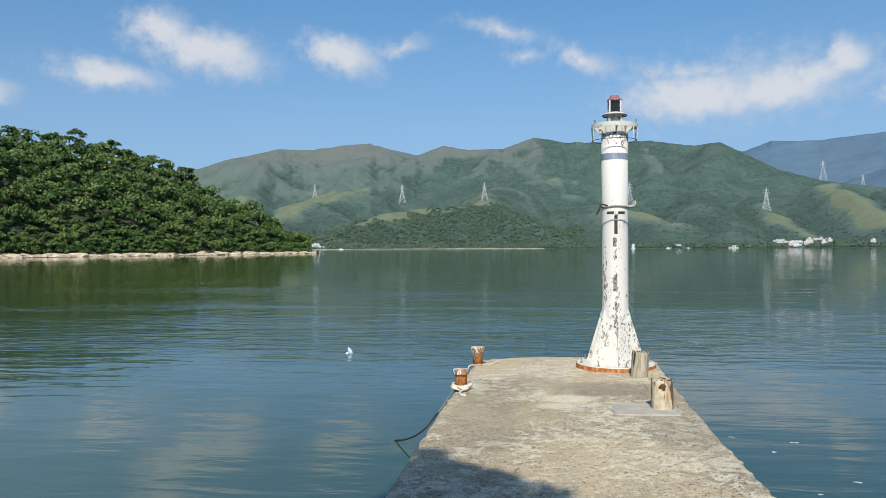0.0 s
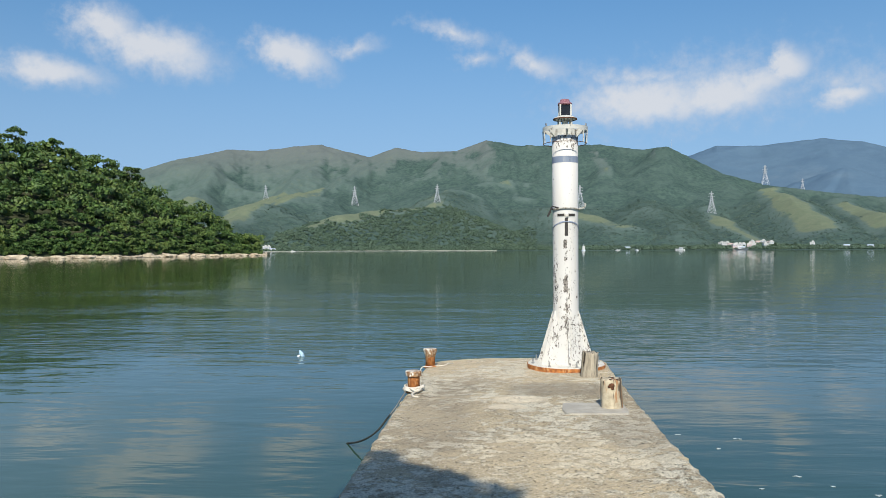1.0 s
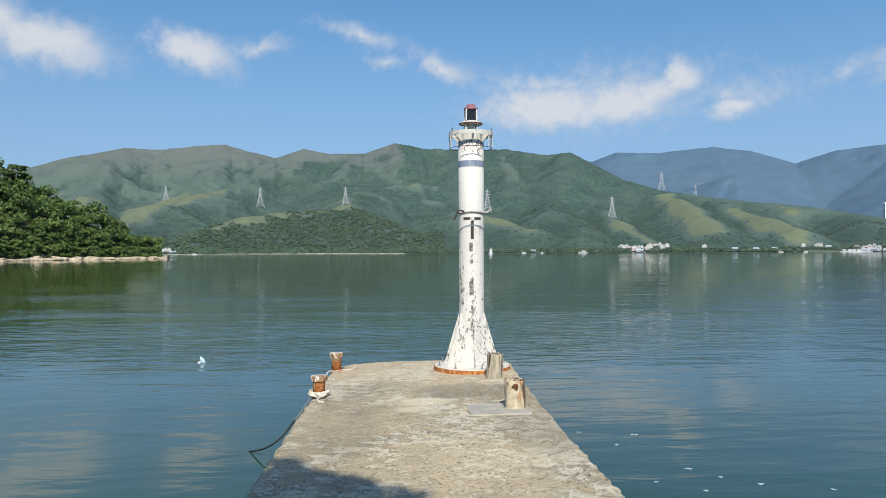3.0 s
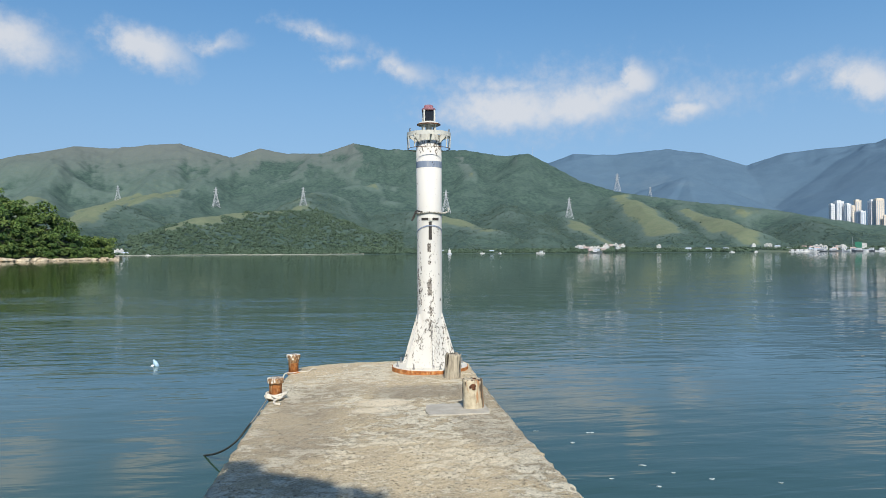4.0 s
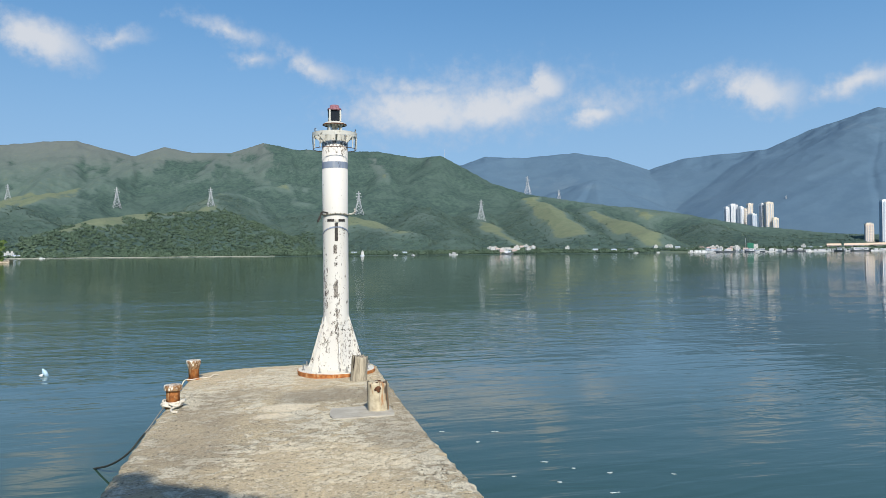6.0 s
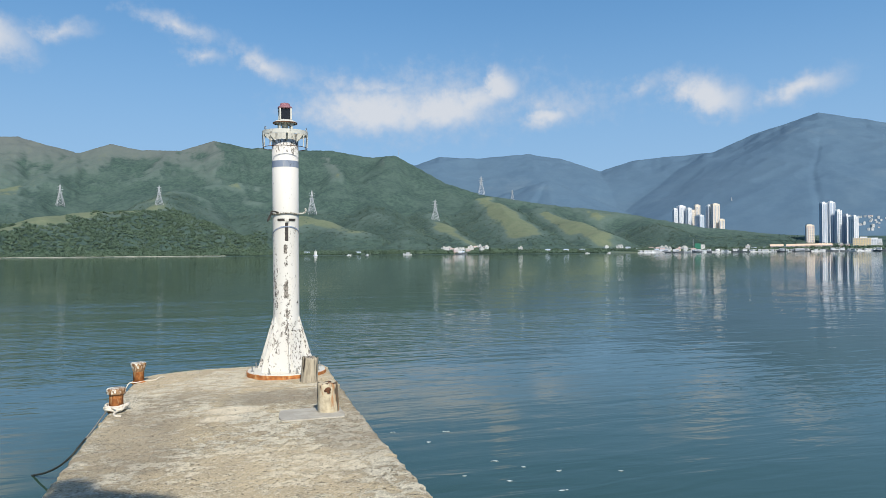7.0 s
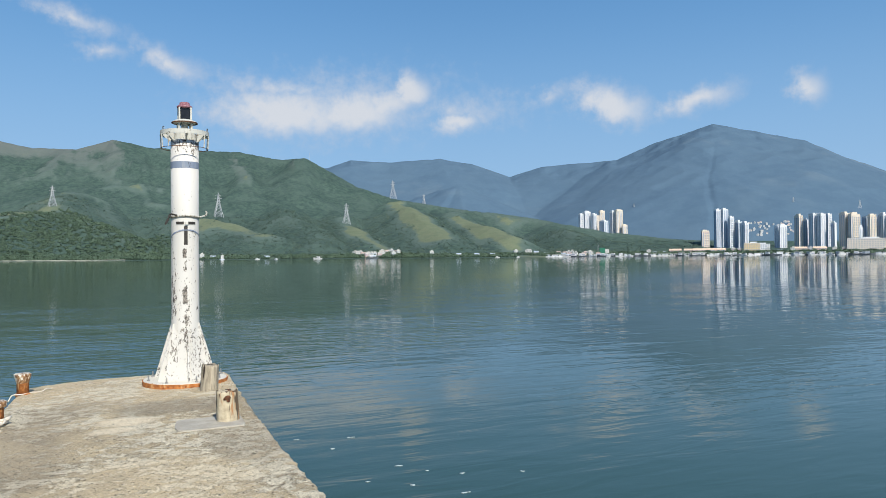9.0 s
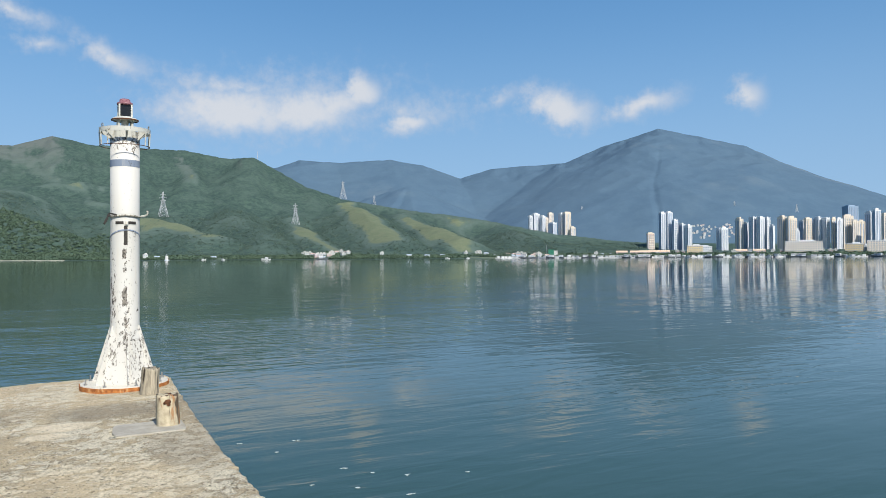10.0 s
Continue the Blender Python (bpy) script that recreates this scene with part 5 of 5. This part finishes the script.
spots = np.stack([r * np.sin(np.radians(az)), r * np.cos(np.radians(az)), z + size * 0.15, size, size * 0.55], -1)
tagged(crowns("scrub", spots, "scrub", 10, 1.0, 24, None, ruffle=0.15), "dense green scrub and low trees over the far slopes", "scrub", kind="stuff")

az_line = np.linspace(-21, 2, 240)
beach_v = []
for k, off in enumerate((-8, 1, 5)):
    d0 = bay_shore(az_line) + off
    zz = (WATER - 0.4, WATER + 0.6, 1.2)[k] + 0.5 * (value_noise(az_line * 3, az_line * 0, 8) - 0.6)
    beach_v.append(np.stack([d0 * np.sin(np.radians(az_line)), d0 * np.cos(np.radians(az_line)), zz], -1))
tagged(sheet("beach", np.concatenate(beach_v), grid_faces(3, 240)[:, ::-1], "sand"), "thin strip of pale sand on the far shore", "beach", kind="structure")


# ---- pylons ----
def pylon(az, r, el0, el1):
    if az < 23:  # seat it where the slope is seen at that height
        line = np.arange(r - 350.0, r + 500.0, 10.0)
        ground = hill_height(np.full(line.shape, az), line)
        seen_at = np.degrees(np.arctan((ground - 1.6) / line))
        seen_at = np.where(seen_at < np.maximum.accumulate(seen_at), -9, seen_at)
        r = float(line[np.argmin(np.abs(seen_at - el0))])
    h = r * (math.tan(radians(el1)) - math.tan(radians(el0))) + 2
    q = polar(az, r)
    top = new("pylon")
    top.matrix_world = pose(q.x, q.y, r * math.tan(radians(el0)) - 0.4, 0, 0, -az + 12)
    w0, waist, w1, t = h * 0.17, h * 0.045, h * 0.028, max(0.45, h * 0.011)
    zw, zt = h * 0.62, h
    for sx in (-1, 1):
        for sy in (-1, 1):
            bm = bmesh.new()
            bar(bm, (sx * w0, sy * w0, 0), (sx * waist, sy * waist, zw), t * 1.6)
            bar(bm, (sx * waist, sy * waist, zw), (sx * w1 * 0.3, sy * w1 * 0.3, zt), t * 1.4)
            part("leg", bm, "galvanised", top)
    bm = bmesh.new()
    levels = [0, 0.16, 0.30, 0.42, 0.53, 0.62, 0.71, 0.80, 0.89]
    for l0, l1 in zip(levels, levels[1:]):
        def half(f):
            return w0 + (waist - w0) * f / 0.62 if f < 0.62 else waist + (w1 * 0.3 - waist) * (f - 0.62) / 0.38
        a, b = half(l0), half(l1)
        for s in (-1, 1):
            bar(bm, (-a, s * a, l0 * h), (b, s * b, l1 * h), t * 0.8)
            bar(bm, (a, s * a, l0 * h), (-b, s * b, l1 * h), t * 0.8)
            bar(bm, (s * a, -a, l0 * h), (s * b, b, l1 * h), t * 0.8)
        bar(bm, (-b, -b, l1 * h), (b, -b, l1 * h), t * 0.8)
    part("bracing", bm, "galvanised", top)
    for f, span in ((0.66, 0.105), (0.78, 0.125), (0.90, 0.10)):
        bm = bmesh.new()
        for s in (-1, 1):
            bar(bm, (0, 0, f * h + h * 0.02), (s * span * h, 0, f * h), t)
            bar(bm, (0, 0, f * h - h * 0.012), (s * span * h, 0, f * h), t)
            bar(bm, (s * span * h, 0, f * h), (s * span * h, 0, f * h - h * 0.035), t * 0.8)
        part("cross_arm", bm, "galvanised", top)
    return tagged(top, "grey lattice steel power pylon on the hillside", "pylon", "pylons along the hills")


for row in ((-15.7, 2150, 3.9, 4.95), (-9.0, 1950, 3.5, 4.97), (-2.6, 1950, 3.7, 5.1), (8.4, 1950, 3.1, 4.9), (17.9, 1850, 2.6, 4.2), (21.5, 2180, 4.6, 5.95), (23.9, 2450, 4.05, 4.87)):
    pylon(*row)
for az, el in ((39.95, 3.35), (43.93, 3.55), (46.5, 3.5), (50.88, 3.45), (54.94, 3.1)):
    pylon(az, 3150, el, el + 0.55)
q = polar(15.1, 2500)
mast = new("radio_mast")
mast.location = (q.x, q.y, 2500 * math.tan(radians(7.4)))
part("pole", bar(bmesh.new(), (0, 0, -10), (0, 0, 2500 * (math.tan(radians(8.1)) - math.tan(radians(7.4)))), 1.6, 0.8, 8), "galvanised", mast)
tagged(mast, "thin grey radio mast on the ridge", "mast")


# ---- buildings ----
def seat_z(az, r):
    return float(hill_height(np.array([float(az)]), np.array([float(r)]))[0])


def tower_block(az, r, wide_deg, el_top, sunny, kind, seed):
    """A tower seen on its corner: one broad side to the sun, one in its own shade; sunny is the first one's share."""
    rnd = random.Random(seed)
    wall, trim = {"w": ("wall_white", "wall_white"), "c": ("wall_cream", "wall_cream"), "g": ("wall_grey", "wall_white"), "p": ("wall_pink", "wall_cream"), "h": ("wall_haze", "wall_haze")}[kind]
    q = polar(az, r)
    z0 = seat_z(az, r) - 2
    h = r * math.tan(radians(el_top)) + 1.6 - z0
    turn = 41.0
    sunny = min(0.85, sunny * 1.2)
    across = r * radians(wide_deg)
    w, d = sunny * across / math.cos(radians(turn)), (1 - sunny) * across / math.sin(radians(turn))
    top = new("apartment_tower")
    top.matrix_world = pose(q.x, q.y, z0, 0, 0, -az + turn)
    part("body", box(bmesh.new(), -w / 2, w / 2, -d / 2, d / 2, 0, h), wall, top)
    bays = max(2, round(w / 6))
    for k in range(bays):
        x = -w / 2 + w * (k + 0.5) / bays
        part("window_strip", box(bmesh.new(), x - w / bays * 0.16, x + w / bays * 0.16, -d / 2 - 0.2, -d / 2 + 0.2, 3, h - 4), "window_glass", top)
    for k in range(bays + 1):
        x = -w / 2 + w * k / bays
        part("fin", box(bmesh.new(), x - 0.8, x + 0.8, -d / 2 - 1.1, -d / 2 + 0.2, 0, h + rnd.choice((0, 0, 2.5))), trim, top)
    bays = max(2, round(d / 6))
    for k in range(bays):
        y = -d / 2 + d * (k + 0.5) / bays
        part("window_strip", box(bmesh.new(), -w / 2 - 0.2, -w / 2 + 0.2, y - d / bays * 0.2, y + d / bays * 0.2, 3, h - 4), "window_glass", top)
    if seed % 3 == 0 and kind != "h":
        z = 7.0
        while z < h - 5:
            part("balcony", box(bmesh.new(), -w * 0.3, w / 2 + 1.2, -d / 2 - 1.5, -d / 2 + 0.3, z, z + 1.9), trim, top)
            z += 5.6
    part("plant_room", box(bmesh.new(), -w * 0.3, w * 0.3, -d * 0.3, d * 0.3, h, h + rnd.uniform(2.5, 5.5)), trim, top)
    part("parapet", box(bmesh.new(), -w / 2 - 0.4, w / 2 + 0.4, -d / 2 - 0.8, d / 2 + 0.2, h - 1.4, h + 1.0), trim, top)
    return top


TOWERS = [  # azimuth, distance, width in degrees, top elevation, sunlit share, wall
    (36.00, 2350, 0.35, 3.16, 0.5, "w"), (36.43, 2360, 0.61, 3.33, 0.55, "w"), (36.95, 2350, 0.43, 3.15, 0.4, "w"), (37.25, 2370, 0.26, 3.01, 0.5, "c"), (37.55, 2380, 0.43, 3.36, 0.6, "c"), (37.70, 2330, 0.64, 2.61, 0.35, "g"),
    (38.35, 2360, 0.39, 3.30, 0.4, "w"), (38.80, 2350, 0.60, 3.42, 0.6, "c"), (39.24, 2340, 0.38, 2.29, 0.7, "c"), (44.98, 1760, 0.53, 1.74, 0.7, "p"), (45.83, 1900, 0.48, 3.24, 0.5, "g"), (46.29, 1905, 0.52, 3.27, 0.5, "g"),
    (46.74, 1890, 0.40, 2.68, 0.5, "g"), (47.20, 1900, 0.52, 2.33, 0.3, "g"), (47.65, 1870, 0.55, 2.24, 0.35, "w"), (49.81, 1880, 0.35, 1.95, 0.3, "w"), (50.16, 1860, 0.50, 2.03, 0.7, "w"), (51.17, 1920, 0.53, 2.66, 0.35, "c"),
    (51.60, 1930, 0.41, 2.36, 0.15, "g"), (52.07, 1900, 0.52, 2.76, 0.35, "w"), (52.59, 1890, 0.52, 2.74, 0.45, "w"), (53.01, 1900, 0.40, 2.69, 0.4, "w"), (53.33, 1880, 0.33, 2.12, 0.2, "g"), (53.99, 1900, 0.61, 2.74, 0.35, "c"),
    (54.57, 1890, 0.68, 2.65, 0.6, "c"), (54.97, 1800, 0.21, 1.77, 0.8, "w"), (55.22, 1930, 0.35, 2.43, 0.15, "g"), (55.61, 1890, 0.49, 2.58, 0.55, "c"), (56.03, 1920, 0.35, 2.37, 0.2, "g"), (56.26, 1900, 0.52, 2.60, 0.35, "w"),
    (56.72, 1890, 0.48, 2.58, 0.3, "w"), (57.24, 1880, 0.34, 2.53, 0.7, "c"), (57.56, 1870, 0.37, 2.52, 0.7, "w"), (58.07, 1890, 0.64, 2.70, 0.75, "c"), (58.53, 1880, 0.43, 2.30, 0.75, "c"), (58.88, 1890, 0.40, 2.29, 0.7, "c"),
    (58.21, 2600, 0.97, 3.34, 0.5, "h"), (59.31, 1900, 0.46, 2.85, 0.2, "g"), (59.75, 1700, 0.49, 3.02, 0.5, "g"), (60.25, 1850, 0.51, 2.77, 0.5, "c"), (60.82, 1850, 0.51, 2.53, 0.4, "w"), (61.37, 1850, 0.53, 2.36, 0.6, "c"),
    (61.95, 1880, 0.49, 2.60, 0.4, "g"),
]
TOWER_LABELS = {"w": "tall white apartment tower in the far town", "c": "tall cream apartment tower in the far town", "g": "tall blue-grey glazed tower with white fins, far town", "p": "small pinkish block on the wooded slope", "h": "very distant pale blue-grey tower behind the town"}
for k, row in enumerate(TOWERS):
    tagged(tower_block(*row, k), TOWER_LABELS[row[5]], "building", "towers of the far town")


def small_house(name, w, d, h, wall, roof, pitched, storeys):
    top = new(name)
    part("wall", box(bmesh.new(), -w / 2, w / 2, -d / 2, d / 2, -3, h), wall, top)
    bm = bmesh.new()
    if pitched:
        v = [bm.verts.new(p) for p in ((-w / 2 - 0.4, -d / 2 - 0.4, h), (w / 2 + 0.4, -d / 2 - 0.4, h), (w / 2 + 0.4, d / 2 + 0.4, h), (-w / 2 - 0.4, d / 2 + 0.4, h), (-w / 2, 0, h + d * 0.32), (w / 2, 0, h + d * 0.32))]
        for f in ((0, 1, 5, 4), (2, 3, 4, 5), (1, 2, 5), (3, 0, 4), (3, 2, 1, 0)):
            bm.faces.new([v[i] for i in f])
    else:
        box(bm, -w / 2 - 0.3, w / 2 + 0.3, -d / 2 - 0.3, d / 2 + 0.3, h, h + 0.9)
        box(bm, -w * 0.1, w * 0.3, -d * 0.2, d * 0.3, h + 0.8, h + 3.0)
    part("roof", bm, roof, top)
    n = max(2, int(w / 4))
    for s in range(storeys):
        for k in range(n):
            x = -w / 2 + w * (k + 0.5) / n
            z = (s + 0.35) * h / storeys
            part("window", box(bmesh.new(), x - w / n * 0.28, x + w / n * 0.28, -d / 2 - 0.12, -d / 2 + 0.1, z, z + h / storeys * 0.42), "window_glass", top)
    return top


HOUSES = {
    "white": small_house("village_house", 7.5, 7, 7, "wall_dull", "wall_dull", False, 3), "pink": small_house("village_house", 7.5, 7, 7, "wall_pink", "wall_dull", False, 3), "cream": small_house("village_house", 8, 6, 5, "wall_cream", "wall_pink", True, 2),
    "shed": small_house("shed", 9, 6, 3, "wall_dull", "wall_grey", True, 1), "long": small_house("long_block", 34, 12, 14, "wall_white", "wall_white", False, 4), "orange": small_house("terrace", 22, 10, 6, "wall_pink", "roof_orange", True, 2), "yellow": small_house("yellow_block", 28, 14, 17, "wall_yellow", "wall_white", False, 5), "block": small_house("long_block", 62, 14, 22, "wall_cream", "wall_white", False, 6),
}
LABELS = {"white": "white three-storey village house", "pink": "pink three-storey village house", "cream": "cream village house with a pinkish pitched roof", "shed": "low white waterside shed with a grey roof", "long": "long white four-storey block with a flat roof", "orange": "pinkish terrace with a pale orange roof", "yellow": "yellow five-storey block with a flat white roof", "block": "broad cream six-storey block with rows of windows"}
used = {}


def put_house(kind, az, r, turn=0.0, lift=0.0):
    q = polar(az, r)
    m = pose(q.x, q.y, seat_z(az, r) + lift, 0, 0, -az + turn)
    src = HOUSES[kind]
    if kind not in used:
        used[kind] = src
        src.matrix_world = m
        return tagged(src, LABELS[kind], "building", "houses on the far shore")
    return copy_thing(src, m)


rnd = random.Random(31)
for k in range(19):
    az = 18.7 + 3.4 * k / 19 + rnd.uniform(-0.15, 0.15)
    near = abs(az - 19.8) < 0.9
    put_house(rnd.choice(("pink", "white", "pink", "cream", "shed")) if near else rnd.choice(("white", "white", "cream")), az, 1322 + rnd.uniform(0, 70), rnd.uniform(-25, 25), 0.5)
for az, r, kind in ((-15.75, 1312, "white"), (-15.5, 1312, "white"), (-15.2, 1308, "shed"), (8.0, 1330, "shed"), (7.2, 1328, "white"), (24.5, 1400, "white"), (31.9, 1500, "white"), (32.6, 1530, "shed"), (29.2, 1395, "shed"), (28.0, 1390, "shed"), (33.3, 1420, "shed"), (26.6, 1390, "shed"), (11.9, 1330, "shed")):
    put_house(kind, az, r, rnd.uniform(-20, 20), 0.4)
for k in range(30):  # waterside quarter below the wooded hill
    az = 34.2 + 3.6 * rnd.random()
    put_house(rnd.choice(("shed", "white", "shed", "cream")), az, 1385 + 70 * rnd.random() ** 2, rnd.uniform(-30, 30), 0.3)
for az, r, kind in ((42.9, 1460, "orange"), (43.5, 1465, "shed"), (43.95, 1460, "orange"), (44.6, 1470, "orange"), (45.2, 1480, "orange"), (45.95, 1490, "orange"), (46.9, 1500, "pink"), (47.3, 1500, "pink"), (48.15, 1500, "yellow"), (48.7, 1560, "long"), (49.2, 1540, "white"), (50.0, 1500, "shed"), (50.8, 1520, "white"), (51.3, 1530, "orange"), (51.9, 1530, "white"), (52.5, 1530, "orange"), (53.4, 1520, "white"), (54.0, 1500, "pink"), (54.3, 1510, "white"), (55.35, 1500, "block"), (56.5, 1540, "white"), (57.0, 1500, "pink"), (57.3, 1500, "white"), (58.45, 1500, "yellow"), (59.2, 1520, "long"), (60.4, 1500, "block"), (61.6, 1490, "long"), (41.0, 1440, "white"), (41.4, 1440, "shed"), (42.2, 1450, "shed")):
    put_house(kind, az, r, rnd.uniform(-8, 8), 0.5)
hamlet = 0
for k in range(2500):  # houses up the foot of the mountain behind the town
    az, r = 46.8 + 4.4 * rnd.random(), 2780 + 600 * rnd.random()
    z = float(far_height(np.array([az]), np.array([r]))[0])
    q = polar(az, r)
    if hamlet < 95 and 1.35 < math.degrees(math.atan(z / r)) < 2.3:
        hamlet += 1
        copy_thing(HOUSES[rnd.choice(("white", "white", "cream"))], pose(q.x, q.y, z - 1.5, 0, 0, -az + rnd.uniform(-25, 25)) @ Matrix.Scale(rnd.uniform(0.7, 1.0), 4))
for k in range(2):
    put_house("white", 30.4 + 2.2 * rnd.random(), 1470 + 90 * rnd.random(), rnd.uniform(-25, 25), 0.5)
q = polar(37.6, 1400)
net = new("netted_building")
net.matrix_world = pose(q.x, q.y, seat_z(37.6, 1400) - 1, 0, 0, -37.6)
part("netting", box(bmesh.new(), -5, 5, -5, 5, 0, 16), "green_net", net, "green scaffold netting")
part("wall", box(bmesh.new(), 5, 12, -5, 5, 0, 14), "wall_dull", net)
part("crane_mast", bar(bmesh.new(), (-8, 0, 0), (-8, 0, 24), 0.7), "galvanised", net)
tagged(net, "building wrapped in green scaffold netting beside white walls", "building")


# ---- boats and rafts ----
def small_boat(hull_mat, length):
    top = new("boat")
    bm = bmesh.new()
    rows = []
    for x, b, s in ((-0.5, 0.16, 0.0), (-0.2, 0.19, 0.0), (0.15, 0.17, 0.02), (0.38, 0.09, 0.05), (0.5, 0.01, 0.09)):
        rows.append([bm.verts.new((x * length, y * length, z * length)) for y, z in ((-b, 0.12 + s), (-b * 0.6, -0.05), (b * 0.6, -0.05), (b, 0.12 + s))])
    for lo, hi in zip(rows, rows[1:]):
        for k in range(3):
            bm.faces.new((lo[k], hi[k], hi[k + 1], lo[k + 1]))
        bm.faces.new((lo[3], hi[3], hi[0], lo[0]))
    bm.faces.new(rows[0])
    bm.faces.new(list(reversed(rows[-1])))
    part("hull", bm, hull_mat, top)
    part("cabin", box(bmesh.new(), -0.25 * length, 0.08 * length, -0.11 * length, 0.11 * length, 0.1 * length, 0.30 * length, 0.02 * length), "hull_white", top)
    part("cabin_window", box(bmesh.new(), -0.2 * length, 0.09 * length, -0.115 * length, 0.115 * length, 0.19 * length, 0.25 * length), "window_glass", top)
    part("canopy", box(bmesh.new(), -0.45 * length, 0.1 * length, -0.14 * length, 0.14 * length, 0.31 * length, 0.33 * length), "hull_white", top)
    return top


boats = [tagged(small_boat("hull_white", 14), "small white motor boat with a cabin", "boat", "boats moored off the far shore"), tagged(small_boat("hull_dark", 19), "dark-hulled fishing boat with a white cabin", "boat", "boats moored off the far shore")]
q = polar(15.7, 1180)
boats[0].matrix_world = pose(q.x, q.y, WATER, 0, 0, -15.7 + 160)
q = polar(19.9, 1262)
boats[1].matrix_world = pose(q.x, q.y, WATER, 0, 0, -20)
for k in range(95):
    az = 33.5 + 28.5 * (k + rnd.random()) / 95
    r = float(bay_shore(np.array(az))) - 12 - 45 * rnd.random()
    q = polar(az, r)
    copy_thing(boats[rnd.random() < 0.35], pose(q.x, q.y, WATER, 0, 0, -az + rnd.choice((0, 180)) + rnd.uniform(-40, 40)))
for az, r in ((-13.7, 1240), (12.6, 1200), (11.2, 1260), (29.6, 1230), (31.2, 1280), (62, 1200)):
    q = polar(az, r)
    copy_thing(boats[0], pose(q.x, q.y, WATER, 0, 0, -az + rnd.uniform(-60, 60)) @ Matrix.Scale(0.55, 4))

q = polar(8.65, 1180)
post = new("channel_marker")
post.location = (q.x, q.y, WATER)
part("pillar", box(bmesh.new(), -2, 2, -2, 2, -1, 7, 0.2), "wall_dull", post)
part("lamp_post", bar(bmesh.new(), (0, 0, 7), (0, 0, 10), 0.6), "galvanised", post)
part("footing", box(bmesh.new(), -3.4, 3.4, -3.4, 3.4, -1, 1.2, 0.2), "wall_grey", post)
tagged(post, "white concrete channel marker standing in the bay", "marker")
